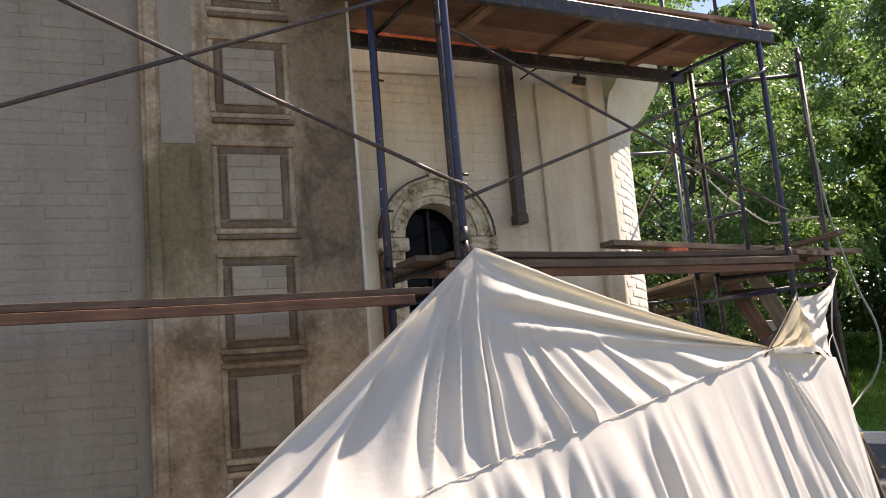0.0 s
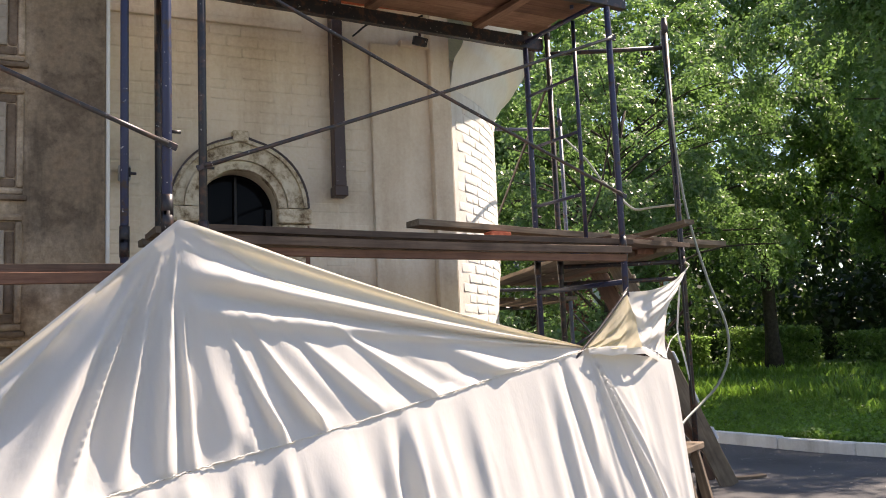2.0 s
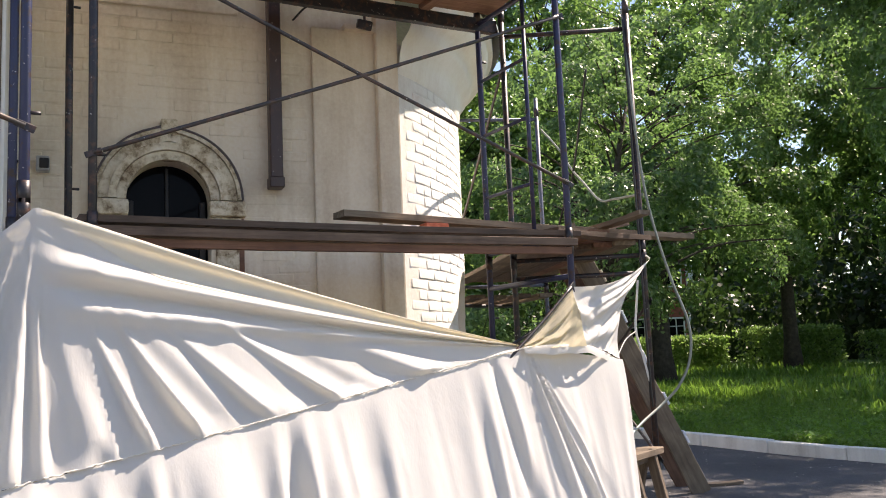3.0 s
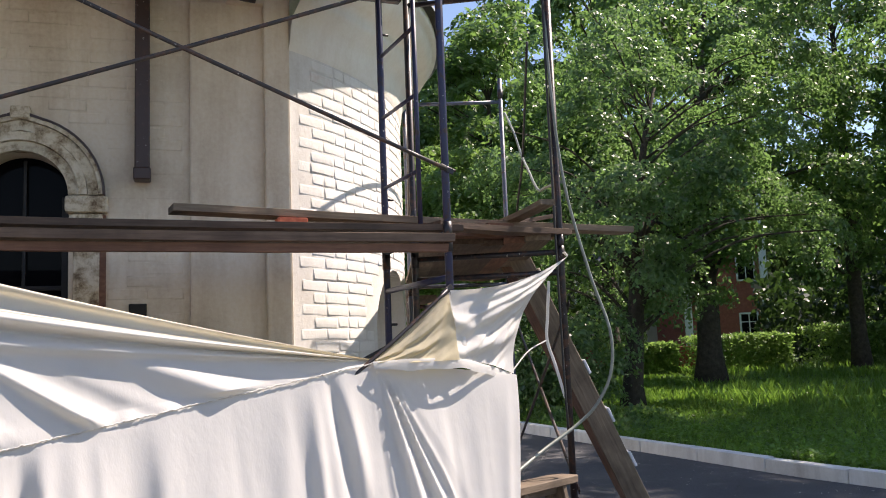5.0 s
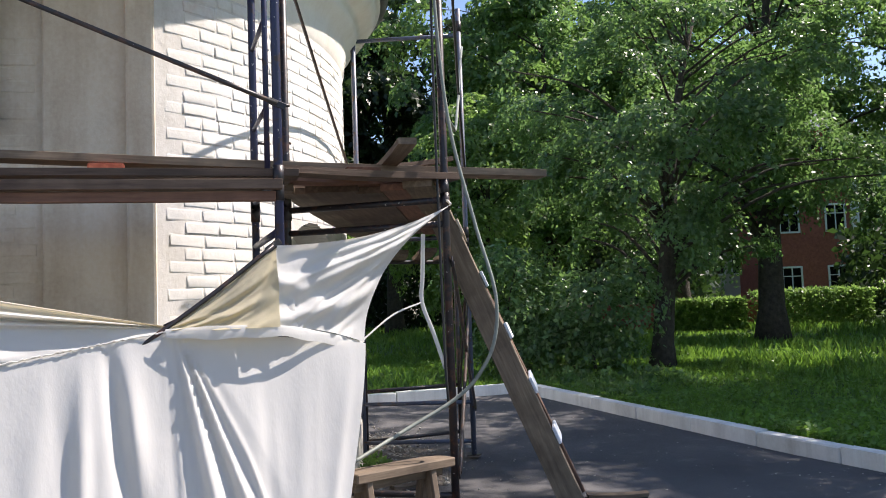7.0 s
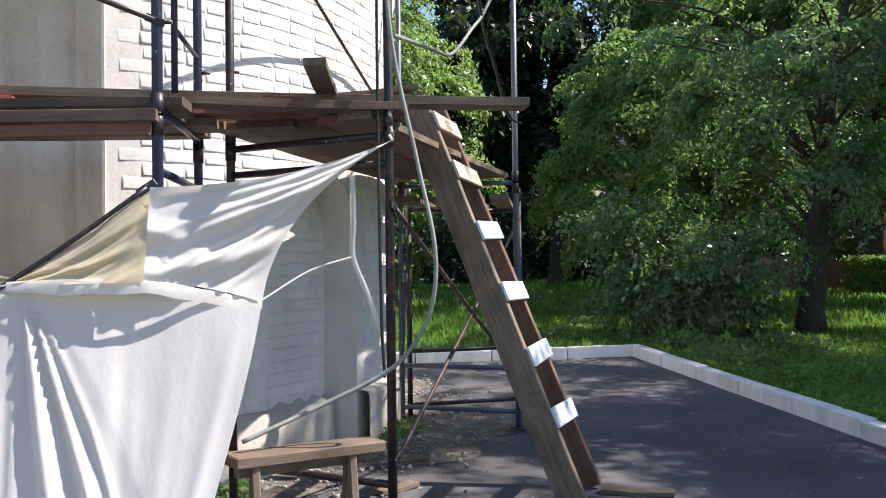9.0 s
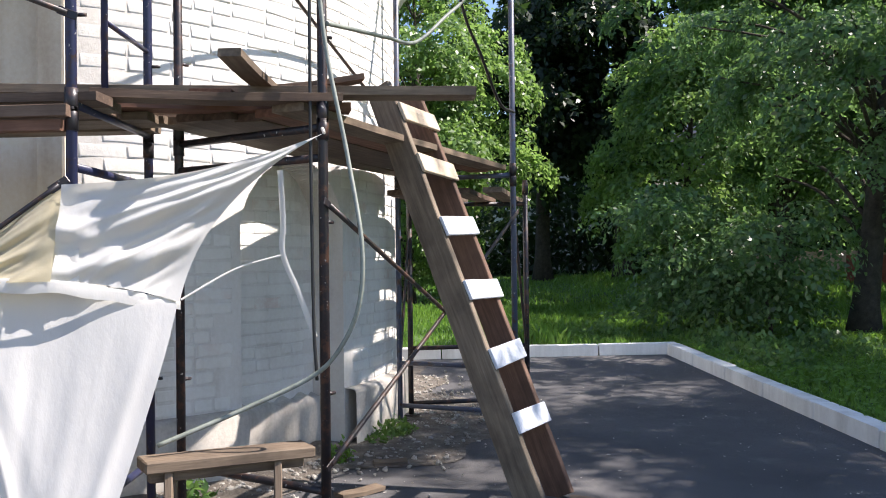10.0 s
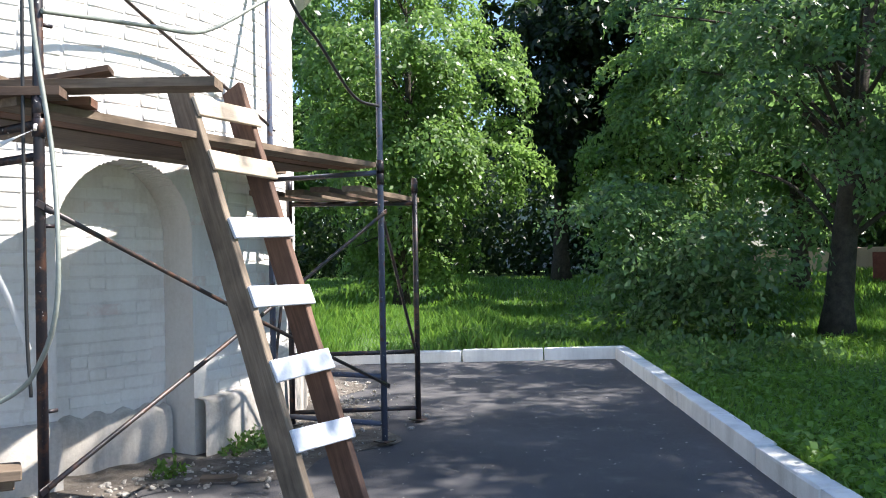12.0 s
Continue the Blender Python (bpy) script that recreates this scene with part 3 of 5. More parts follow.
def wob(x, seed, f=1.0):
    x = np.asarray(x, float)
    return sum(np.sin(x * f * k + seed * 7.3 * k + 1.7 * np.sin(x * f * 0.5 + seed)) / k for k in (1.0, 2.3, 3.9)) / 1.7


def fold(x, seed, sharp=2.0):
    """Ridged folds between 0 and 1."""
    w = 0.5 + 0.5 * np.sin(x + 0.9 * np.sin(x * 0.37 + seed) + seed)
    return w ** sharp


def belly(u):
    return 0.06 + 0.14 * np.exp(-((u - 0.6) / 1.2) ** 2)


def ribbon(name, pts, width, mat, parent, face=(0.643, -0.766, 0)):
    """A flat strip along the points that faces one way."""
    p = spline(pts, 8)
    fv = Vector(face)
    rows = []
    for i, q in enumerate(p):
        d = (p[min(i + 1, len(p) - 1)] - p[max(i - 1, 0)]).normalized()
        w = d.cross(fv).normalized() * width / 2
        rows.append([list(q - w - parent.location), list(q + fv * 0.006 - parent.location), list(q + w - parent.location)])
    part(name, grid_mesh(np.array(rows), mat), None, parent)


screen = thing("cloth_screen", "large white cotton sheet hung in folds from a scaffold post", "cloth", at=(0.15, 4.9, 0))


def build_cloth():
    base = Vector(screen.location)
    us = np.linspace(-2.25, 2.95, 300)
    vs = np.linspace(0, 1, 90)
    U, V = np.meshgrid(us, vs, indexing="xy")
    T, S = top_z(U), seam_z(U)
    Z = T + (S - T) * V
    phi = np.degrees(np.arctan2(U, 2.02 - Z + 0.001))
    R = np.hypot(U, 2.02 - Z)
    ph = np.radians(phi)
    # long folds to one side of the post; on the other a taut sheet that puckers towards the seam
    lft = np.clip((14 - phi) / 22, 0, 1)
    mid = np.sin(np.clip(V, 0, 1) * math.pi) ** 0.5
    grow = np.clip((V - 0.30) / 0.55, 0, 1) * np.clip((1.02 - V) / 0.12, 0, 1)
    uneven = 0.55 + 0.45 * np.sin(phi * 0.31 + 1.3) * np.sin(phi * 0.13 + 0.4)
    x1, x2, x3 = ph * 43, ph * 31 + 0.8, ph * 70
    f_left = 0.8 * fold(x1 + 0.55 * np.sin(x1), 0.4, 1.3) + 0.3 * fold(ph * 13, 2.1, 1.4) + 0.16 * fold(x3, 1.1, 1.4)
    f_right = 1.05 * fold(x2 + 0.75 * np.sin(x2), 0.9, 2.2) + 0.15 * fold(ph * 80, 1.1, 1.6)
    scale = np.clip(R / 1.1, 0.03, 1.0)
    fo = scale * (0.125 * lft * mid * (f_left - 0.5) * (0.75 + 0.5 * uneven) + 0.066 * (1 - lft) * grow * (f_right - 0.25) * (0.35 + 0.9 * uneven))
    fo += 0.012 * scale * (1 - lft) * mid * (fold(ph * 21, 0.2, 1.2) - 0.5)
    # tight gathers where the sheet is sewn to the skirt
    g = 0.022 * np.exp(-((1 - V) / 0.10) ** 2) * (fold(U * 34 + 4 * np.sin(U * 3), 1.0, 1.3) - 0.3) * np.clip((T - S) / 0.3, 0, 1) * (0.5 + 0.5 * np.sin(U * 4.3 + 1))
    off = belly(U) * V ** 1.3 + fo + g + 0.004 * wob(U * 3 + Z * 5, 3) - 0.52 * np.clip(-U, 0, 9) * (1 - V) + 0.045 * np.exp(-(R / 0.45) ** 2)
    # the doubled hem along the upper edge rolls outwards
    off += 0.045 * np.exp(-((V - 0.015) / 0.03) ** 2) * np.clip(R / 0.5, 0, 1)
    right = np.clip(U / 0.25, 0, 1) * np.clip((2.95 - U) / 0.3, 0, 1)
    off += right * (0.066 * np.exp(-((V - 0.21) / 0.05) ** 2) + 0.036 * np.exp(-((V - 0.37) / 0.05) ** 2) - 0.024 * np.exp(-((V - 0.29) / 0.03) ** 2))
    X, Y = cloth_xy(U, off)
    P = np.stack([X, Y, Z], -1) - np.array(base)
    part("upper_sheet", grid_mesh(P, M_CLOTH), None, screen)
    rows = 16
    cols = np.arange(131, P.shape[1])
    wide = (rows - 1) * np.clip((us[cols] - 0.02) / 0.55, 0.08, 1.0)
    hem = []
    for k in range(rows):
        q = wide * k / (rows - 1)
        lo = np.minimum(q.astype(int), rows - 2)
        fr = (q - lo)[:, None]
        hem.append(P[lo, cols] * (1 - fr) + P[lo + 1, cols] * fr)
    hem = np.array(hem) + np.array([CN[0], CN[1], 0.0]) * 0.006
    part("hem", grid_mesh(hem, M_CLOTH_Y), None, screen, "cream doubled hem along the upper edge")
    us = np.linspace(-2.25, 3.88, 420)
    U, V = np.meshgrid(us, vs, indexing="xy")
    top = seam_z(U) - 0.004
    Z = top + (0.02 - top) * V
    pull = np.clip((U - 3.2) / 0.68, 0, 1)
    U2 = U - 0.34 * pull * V ** 1.2
    f = 0.8 * fold(U * 10 + 0.6 * Z, 0.7, 1.8) - 0.35 + 0.55 * (fold(U * 25 - 1.1 * Z + np.sin(U * 5), 2.6, 2.0) - 0.4) + 0.10 * fold(U * 55 + 2 * Z, 1.2, 1.5)
    f = f * (1 - 0.72 * np.exp(-((U - 2.05) / 0.42) ** 4)) * (0.8 + 0.5 * np.clip((1.5 - U) / 1.5, 0, 1))
    depth = np.clip(V / 0.35, 0.12, 1.0)
    tight = np.clip((U - 2.75) / 0.25, 0, 1)
    # ropes of cloth that fan out from the tied corner
    fan = (U - 2.90) / (1.42 - Z)
    ropes = (fold(fan * 44 + 0.5 * np.sin(fan * 44), 0.3, 1.6) - 0.35) * np.exp(-((fan - 0.22) / 0.20) ** 2) * np.clip((1.36 - Z) / 0.25, 0.1, 1)
    off = belly(U) + 0.36 * V + 0.085 * depth * f * (1 - 0.75 * tight) + 0.05 * tight * ropes + 0.006 * tight * wob(U * 4 + Z * 3, 5) - 0.13 * V ** 0.7 * np.exp(-((U - 2.62 - 0.12 * V) / (0.03 + 0.06 * V)) ** 2) - 0.08 * V * np.exp(-((U - 1.15 + 0.05 * V) / (0.02 + 0.06 * V)) ** 2)
    X, Y = cloth_xy(U2, off)
    part("skirt", grid_mesh(np.stack([X, Y, Z], -1) - np.array(base), M_CLOTH), None, screen)
    # the gathered seam
    rnd = random.Random(4)
    us = np.linspace(-1.4, 2.93, 520)
    pts = []
    for u in us:
        x, y = cloth_xy(u, belly(u) + 0.006 + rnd.uniform(0, 0.005))
        pts.append(Vector((float(x), float(y), float(seam_z(np.array(u))) + rnd.uniform(-0.004, 0.004))) - base)
    bm = bmesh.new()
    tube(bm, pts, [0.0025 + 0.0025 * rnd.random() for _ in pts], 6)
    part("seam", bm, M_CLOTH, screen, "puckered sewn seam")


build_cloth()

# the tied flap that reaches from the screen's corner to the far post
flap = thing("cloth_flap", "white sheet corner stretched and tied to a scaffold post", "cloth", at=(2.8, 7.11, 0))


def patch(a, b, c, d, n, sag_ab, sag_cd, sag_ad, sag_bc, ripple, seed):
    """A four-cornered cloth patch a-b (top) to d-c (foot), its edges drawn in."""
    a, b, c, d = (np.array(v) for v in (a, b, c, d))
    S, T = np.meshgrid(np.linspace(0, 1, n), np.linspace(0, 1, n), indexing="xy")
    S3, T3 = S[..., None], T[..., None]
    P = (1 - T3) * ((1 - S3) * a + S3 * b) + T3 * ((1 - S3) * d + S3 * c)
    bs, bt = 4 * S * (1 - S), 4 * T * (1 - T)
    P = P + (bs * (1 - T))[..., None] * np.array(sag_ab) + (bs * T)[..., None] * np.array(sag_cd) + (bt * (1 - S))[..., None] * np.array(sag_ad) + (bt * S)[..., None] * np.array(sag_bc)
    w = ripple * (fold((T + 0.25 * S) * 15, seed, 1.5) - 0.45) * (0.25 + bs) + ripple * 0.5 * wob(S * 9 + T * 4, seed) + 0.45 * ripple * bs * (fold((T * (0.6 + 0.8 * S) + 0.12 * S) * 37, seed + 1, 1.3) - 0.4) + 0.7 * ripple * (fold((T - 0.7 * S) * 11 + 1, seed + 2, 2.5) - 0.3) * bt * (1 - S)
    P[..., 0] += CN[0] * w
    P[..., 1] += CN[1] * w
    return P


def sub(P, ob):
    return P - np.array(ob.location)


TIP = (3.525, 7.91, 1.955)
NP = (2.80, 7.075, 1.70)
part("sail", grid_mesh(sub(patch(NP, TIP, (3.135, 7.40, 1.20), (2.85, 6.98, 1.30), 70, (0.05, -0.06, -0.06), (0, 0, 0.02), (0, 0, 0), (-0.09, -0.08, 0.03), 0.034, 0.8), flap), M_CLOTH), None, flap)
part("gusset", grid_mesh(sub(patch((2.42, 6.735, 1.325), NP, (2.855, 6.975, 1.30), (2.44, 6.68, 1.295), 40, (0, 0, -0.01), (0, 0, 0.0), (0, 0, 0), (0, 0, 0), 0.022, 1.9), flap), M_CLOTH_G), None, flap, "thin yellowish double layer")


def overhang():
    """The loose edge that turns over below the sail and hangs down a hand's breadth."""
    foot = spline([Vector(v) for v in ((2.42, 6.672, 1.300), (2.62, 6.80, 1.302), (2.853, 6.975, 1.296), (3.00, 7.19, 1.25), (3.137, 7.40, 1.196))], 14)
    n = len(foot)
    rows = []
    for out, dn in ((-0.008, -0.014), (-0.004, -0.006), (-0.002, 0.006), (0.0, 0.02), (0.001, 0.035), (0.001, 0.05)):
        row = []
        for i, p in enumerate(foot):
            f = i / (n - 1)
            hang = dn * (1.0 + 0.12 * math.sin(f * 9) + 0.08 * math.sin(f * 31 + 1)) * (0.35 + 0.65 * math.sin(math.pi * min(1, 0.12 + 0.8 * f)))
            w = out * (1 + 0.3 * math.sin(f * 23 + 40 * dn))
            row.append((p.x + CN[0] * w, p.y + CN[1] * w, p.z - hang))
        rows.append(row)
    part("overhang", grid_mesh(sub(np.array(rows), flap), M_CLOTH), None, flap)


overhang()
# added patch behind sail and gusset, blocks sun leaking onto the skirt
part("sun_leak_stop", grid_mesh(sub(patch((2.755, 7.06, 1.69), (2.835, 7.125, 1.70), (2.915, 7.065, 1.25), (2.765, 6.945, 1.26), 8, (0, 0, 0), (0, 0, 0), (0, 0, 0), (0, 0, 0), 0.003, 0.5), flap), M_CLOTH), None, flap)


ribbon("strap", [(3.39, 7.76, 1.78), (3.37, 7.80, 1.55), (3.36, 7.81, 1.40), (3.41, 7.86, 1.22), (3.46, 7.91, 1.02)], 0.026, M_CLOTH, flap)
ribbon("strap", [(3.13, 7.41, 1.21), (3.24, 7.62, 1.335), (3.36, 7.81, 1.40)], 0.010, M_CLOTH, flap)
bm = bmesh.new()
tube(bm, spline([Vector(TIP) - flap.location, Vector((3.50, 7.93, 1.98)) - flap.location, Vector((3.47, 7.985, 1.96)) - flap.location, Vector((3.455, 7.94, 1.94)) - flap.location], 5), 0.008, 6)
part("tie", bm, M_CLOTH, flap)


# ---- scaffold ----
def P3(xy, z):
    return Vector((xy[0], xy[1], z))


L1, L2, L3, L4 = (-0.37, 5.762), (0.123, 4.887), (-0.408, 6.547), (0.096, 5.691)
F0a, F0b = (-2.52, 3.47), (-3.02, 4.34)
N4, DD, EE = (2.802, 7.12), (2.285, 7.99), (2.60, 7.455)
PA, PB = (3.483, 7.954), (2.48, 8.02)
FB1, FB2 = (3.045, 10.94), (2.047, 10.82)
FP2, GP2 = (2.766, 11.776), (1.98, 11.10)


def scaffold_frame(a, b, z0, z1, bars, mat, inner=None, rp=0.0235, rungs=()):
    f = thing("scaffold", "dark blue tubular steel scaffold frame with chipped paint, standing", "scaffold", "scaffold frames", at=P3(a, 0))
    o = P3(a, 0)

    def bar(name, p, q, r, m=mat, sides=12):
        bm = bmesh.new()
        tube(bm, [p - o, (p + q) / 2 - o, q - o], r, sides)
        return part(name, bm, m, f)
    for xy in (a, b):
        bar("post", P3(xy, z0), P3(xy, z1), rp)
        for z in (1.98, 2.06, 4.0):
            if z0 < z < z1:
                bar("sleeve", P3(xy, z - 0.05), P3(xy, z + 0.05), rp + 0.005, M_STEEL_DK)
        for z in (0.75, 1.55, 2.42, 3.62):
            if z0 < z < z1:
                d = (P3(b, 0) - P3(a, 0)).normalized().cross(Vector((0, 0, 1)))
                bar("pin", P3(xy, z) + d * 0.015, P3(xy, z) + d * 0.065, 0.009, M_STEEL_DK, 8)
        if z0 < 0.3:
            bm = bmesh.new()
            box(bm, (0.12, 0.12, 0.008), Matrix.Translation(P3(xy, z0 + 0.004) - o), 0.002)
            part("base_plate", bm, M_STEEL_DK, f)
    for z in bars:
        bar("crossbar", P3(a, z), P3(b, z), 0.019)
    if inner:
        for z_a, z_b in inner[1]:
            bar("stile", P3(inner[0], z_a), P3(inner[0], z_b), 0.016)
    for z in rungs:
        bar("rung", P3(inner[0], z), P3(b, z), 0.013)
    return f


scaffold_frame(F0a, F0b, 0.0, 6.2, (0.3, 1.85, 3.9), M_STEEL_DK)
scaffold_frame(L2, L1, 0.0, 6.2, (0.3, 1.77, 3.95, 5.8), M_STEEL)
scaffold_frame(L4, L3, 0.0, 6.2, (0.3, 2.03, 3.98, 5.8), M_STEEL_DK)
scaffold_frame(N4, DD, 0.0, 6.2, (0.3, 1.78, 2.05, 3.93), M_STEEL, (EE, ((2.05, 3.9), (4.0, 6.0))), rungs=(2.5, 3.0, 3.45))
scaffold_frame(PA, PB, 0.0, 4.09, (0.3, 1.85, 1.99, 3.83), M_STEEL_DK)
scaffold_frame(FB1, FB2, 0.03, 4.17, (0.16, 0.51, 2.02, 3.92), M_STEEL_LT)
scaffold_frame(FP2, GP2, 0.03, 2.05, (0.13, 1.84, 0.6), M_STEEL_DK)


def brace(p, q, mat=None, r=0.0125):
    p, q = Vector(p), Vector(q)
    t = thing("scaffold_brace", "thin dark steel diagonal brace pinned between scaffold frames", "brace", "scaffold braces", at=p)
    bm = bmesh.new()
    mid = (p + q) / 2 + Vector((0, 0, -0.012)) - p
    tube(bm, spline([Vector((0, 0, 0)), mid, q - p], 6), r, 8)
    part("rod", bm, mat or M_BRACE, t)
    d = (q - p).normalized()
    for e in (Vector((0, 0, 0)), q - p):
        bm = bmesh.new()
        box(bm, (0.09, 0.008, 0.035), axes(e, d), 0.003)
        part("end_plate", bm, M_STEEL_DK, t)


N = Vector((0.47, -0.88, 0)) * 0.03
brace(P3(L2, 2.35) + N, P3(F0a, 3.56) + N)
brace(P3(L2, 3.57) + N, P3(F0a, 2.38) + N)
brace(P3(L4, 3.66) + N, P3(N4, 2.42) + N)
brace(P3(L4, 2.42) + N, P3(N4, 3.62) + N)
NE = Vector((0.03, 0.0, 0))
brace(P3(PA, 1.63) + NE, P3(FB1, 0.45) + NE)
brace(P3(PA, 0.43) + NE, P3(FB1, 1.72) + NE)
brace(P3(FB1, 1.75), P3(FP2, 0.55))
brace(P3(FB2, 0.45), P3(GP2, 1.7))
brace(P3(PB, 3.6), P3(FB2, 2.45))


def plank(p, q, width=0.15, thick=0.04, mat=None, roll=0.0, label="weathered brown wooden scaffold board", group="scaffold boards", bow=0.008, name="scaffold_board"):
    """A sawn board from p to q (its top's middle line) with worn edges and a slight bow."""
    p, q = Vector(p), Vector(q)
    ln = (q - p).length
    rnd = random.Random(int(p.x * 977 + q.y * 613 + p.z * 131))
    bm = bmesh.new()
    n = max(4, int(ln / 0.25))
    prof = [(-.5, -.46), (-.46, -.5), (.46, -.5), (.5, -.46), (.5, .46), (.46, .5), (-.46, .5), (-.5, .46)]
    rings = []
    for i in range(n + 1):
        x = ln * i / n
        dz = bow * math.sin(math.pi * i / n * 1.0) * -1 + rnd.uniform(-0.0015, 0.0015)
        dy = rnd.uniform(-0.003, 0.003)
        rings.append([bm.verts.new((x + (rnd.uniform(-0.004, 0.004) if i in (0, n) else 0), y * width * (1 + rnd.uniform(-0.01, 0.01)) + dy, z * thick - thick / 2 + dz)) for y, z in prof])
    for a, b in zip(rings, rings[1:]):
        for k in range(8):
            bm.faces.new((a[k], a[(k + 1) % 8], b[(k + 1) % 8], b[k]))
    bm.faces.new(rings[0])
    bm.faces.new(rings[-1][::-1])
    bmesh.ops.recalc_face_normals(bm, faces=bm.faces)
    ob = part(name, bm, mat or M_WOOD, None)
    ob.matrix_world = axes(p, q - p) @ pose(0, 0, 0, roll, 0, 0)
    return tagged(ob, label, "board", group)


def deck(a, b, c, d, z, count, over0, over1, seed, mats, zvar=0.006, wide=0.168):
    """Boards from the line a-b to the line c-d (inner ends b, d)."""
    rnd = random.Random(seed)
    a, b, c, d = (Vector((v[0], v[1], 0)) for v in (a, b, c, d))
    for k in range(count):
        f = (k + 0.5) / count
        p, q = a.lerp(b, f), c.lerp(d, f)
        e = (q - p).normalized()
        p2 = p - e * (over0 + rnd.uniform(-0.12, 0.12))
        q2 = q + e * (over1 + rnd.uniform(-0.12, 0.12))
        zz = z + 0.045 + rnd.uniform(0, zvar)
        plank((p2.x, p2.y, zz), (q2.x, q2.y, zz + rnd.uniform(-.004, .004)), wide + rnd.uniform(-.02, .012), 0.04, rnd.choice(mats), rnd.uniform(-1, 1))


brace((2.29, 6.62, 1.215), (2.79, 7.066, 1.70), M_STEEL_DK, 0.011)
# the lower deck by the window: front boards, a few behind
deck(L4, L3, N4, DD, 2.05, 6, 0.12, 0.10, 3, [M_WOOD, M_WOOD_GREY])
plank((0.02, 5.60, 2.03), (2.84, 7.075, 2.03), 0.045, 0.05, M_WOOD, 0)
plank((-0.05, 5.61, 1.972), (2.80, 7.08, 1.972), 0.05, 0.048, M_WOOD_RED, 0)
plank((1.27, 6.74, 2.235), (3.99, 8.51, 2.205), 0.16, 0.045, M_WOOD_GREY, label="long loose scaffold board reaching past the deck")
# the deck to the side of the pilaster
for k, mt in enumerate((M_WOOD, M_WOOD_GREY, M_WOOD)):
    e = Vector((-0.09, 0.155, 0)) * k
    plank(Vector((-3.03, 3.78, 1.795)) + e, Vector((-0.12, 5.36, 1.835)) + e, 0.165, 0.042, mt, 0.6 * k)
plank(Vector((-3.0, 3.72, 1.748)), Vector((-0.20, 5.22, 1.788)), 0.045, 0.055, M_WOOD_RED, 0)
# the boards over the gap and the deck towards the apse
in_a = tuple(0.02 * p + 0.98 * q for p, q in zip((3.40, 7.96), PB))
in_b = tuple(-0.04 * p + 1.04 * q for p, q in zip((2.96, 10.93), FB2))
deck((3.40, 7.96), in_a, (2.96, 10.93), in_b, 2.05, 6, 0.06, 0.02, 5, [M_WOOD, M_WOOD_RED, M_WOOD_GREY], 0.012, 0.166)
plank((3.10, 7.62, 2.16), (2.55, 8.55, 2.19), 0.19, 0.04, M_WOOD_RED)
plank((2.70, 7.30, 2.14), (3.52, 8.05, 2.15), 0.15, 0.04, M_WOOD)
plank((2.55, 7.55, 2.145), (3.40, 8.28, 2.15), 0.15, 0.04, M_WOOD_RED)
plank((2.40, 7.75, 2.14), (3.15, 8.48, 2.15), 0.15, 0.04, M_WOOD)
plank((3.10, 8.03, 2.235), (3.40, 7.43, 2.265), 0.10, 0.035, M_WOOD_GREY, label="short offcut board sticking out over the deck")
plank((3.05, 8.00, 2.225), (3.42, 8.36, 2.31), 0.14, 0.03, M_WOOD, label="loose tilted board end on the deck")
deck(FB1, FB2, FP2, GP2, 1.86, 4, 0.3, 0.3, 12, [M_WOOD, M_WOOD_GREY])
# the upper deck with bearers under it
up = [(Vector((L4[0], L4[1], 0)), Vector((L3[0], L3[1], 0))), (Vector((N4[0], N4[1], 0)), Vector((DD[0], DD[1], 0)))]
deck(L4, L3, N4, DD, 4.02, 6, 0.7, 0.18, 21, [M_WOOD_DECK, M_WOOD_DECK, M_WOOD_RED], wide=0.172)
for f in (0.2, 0.52, 0.84):
    p, q = up[0][0].lerp(up[1][0], f), up[0][1].lerp(up[1][1], f)
    plank((p.x, p.y, 4.02), (q.x, q.y, 4.02), 0.08, 0.045, M_WOOD_DECK, label="short cross batten under the upper deck", group="battens")
for k, nm in ((0, ""), (1, "")):
    p, q = up[0][k], up[1][k]
    e = (q - p).normalized()
    p, q = p - e * 0.55, q + e * 0.16
    plank((p.x, p.y, 3.98), (q.x, q.y, 3.98), 0.06, 0.11, M_STEEL_DK, label="dark bearer along the edge of the upper deck", group="bearers", bow=0.0)
# a small bit of brick left on the lower deck
bm = bmesh.new()
box(bm, (0.18, 0.10, 0.07), pose(1.88, 7.05, 2.136, 0, 0, 30), 0.008)
tagged(part("brick", bm, M_ORANGE), "broken orange-red brick lying on the deck", "brick")


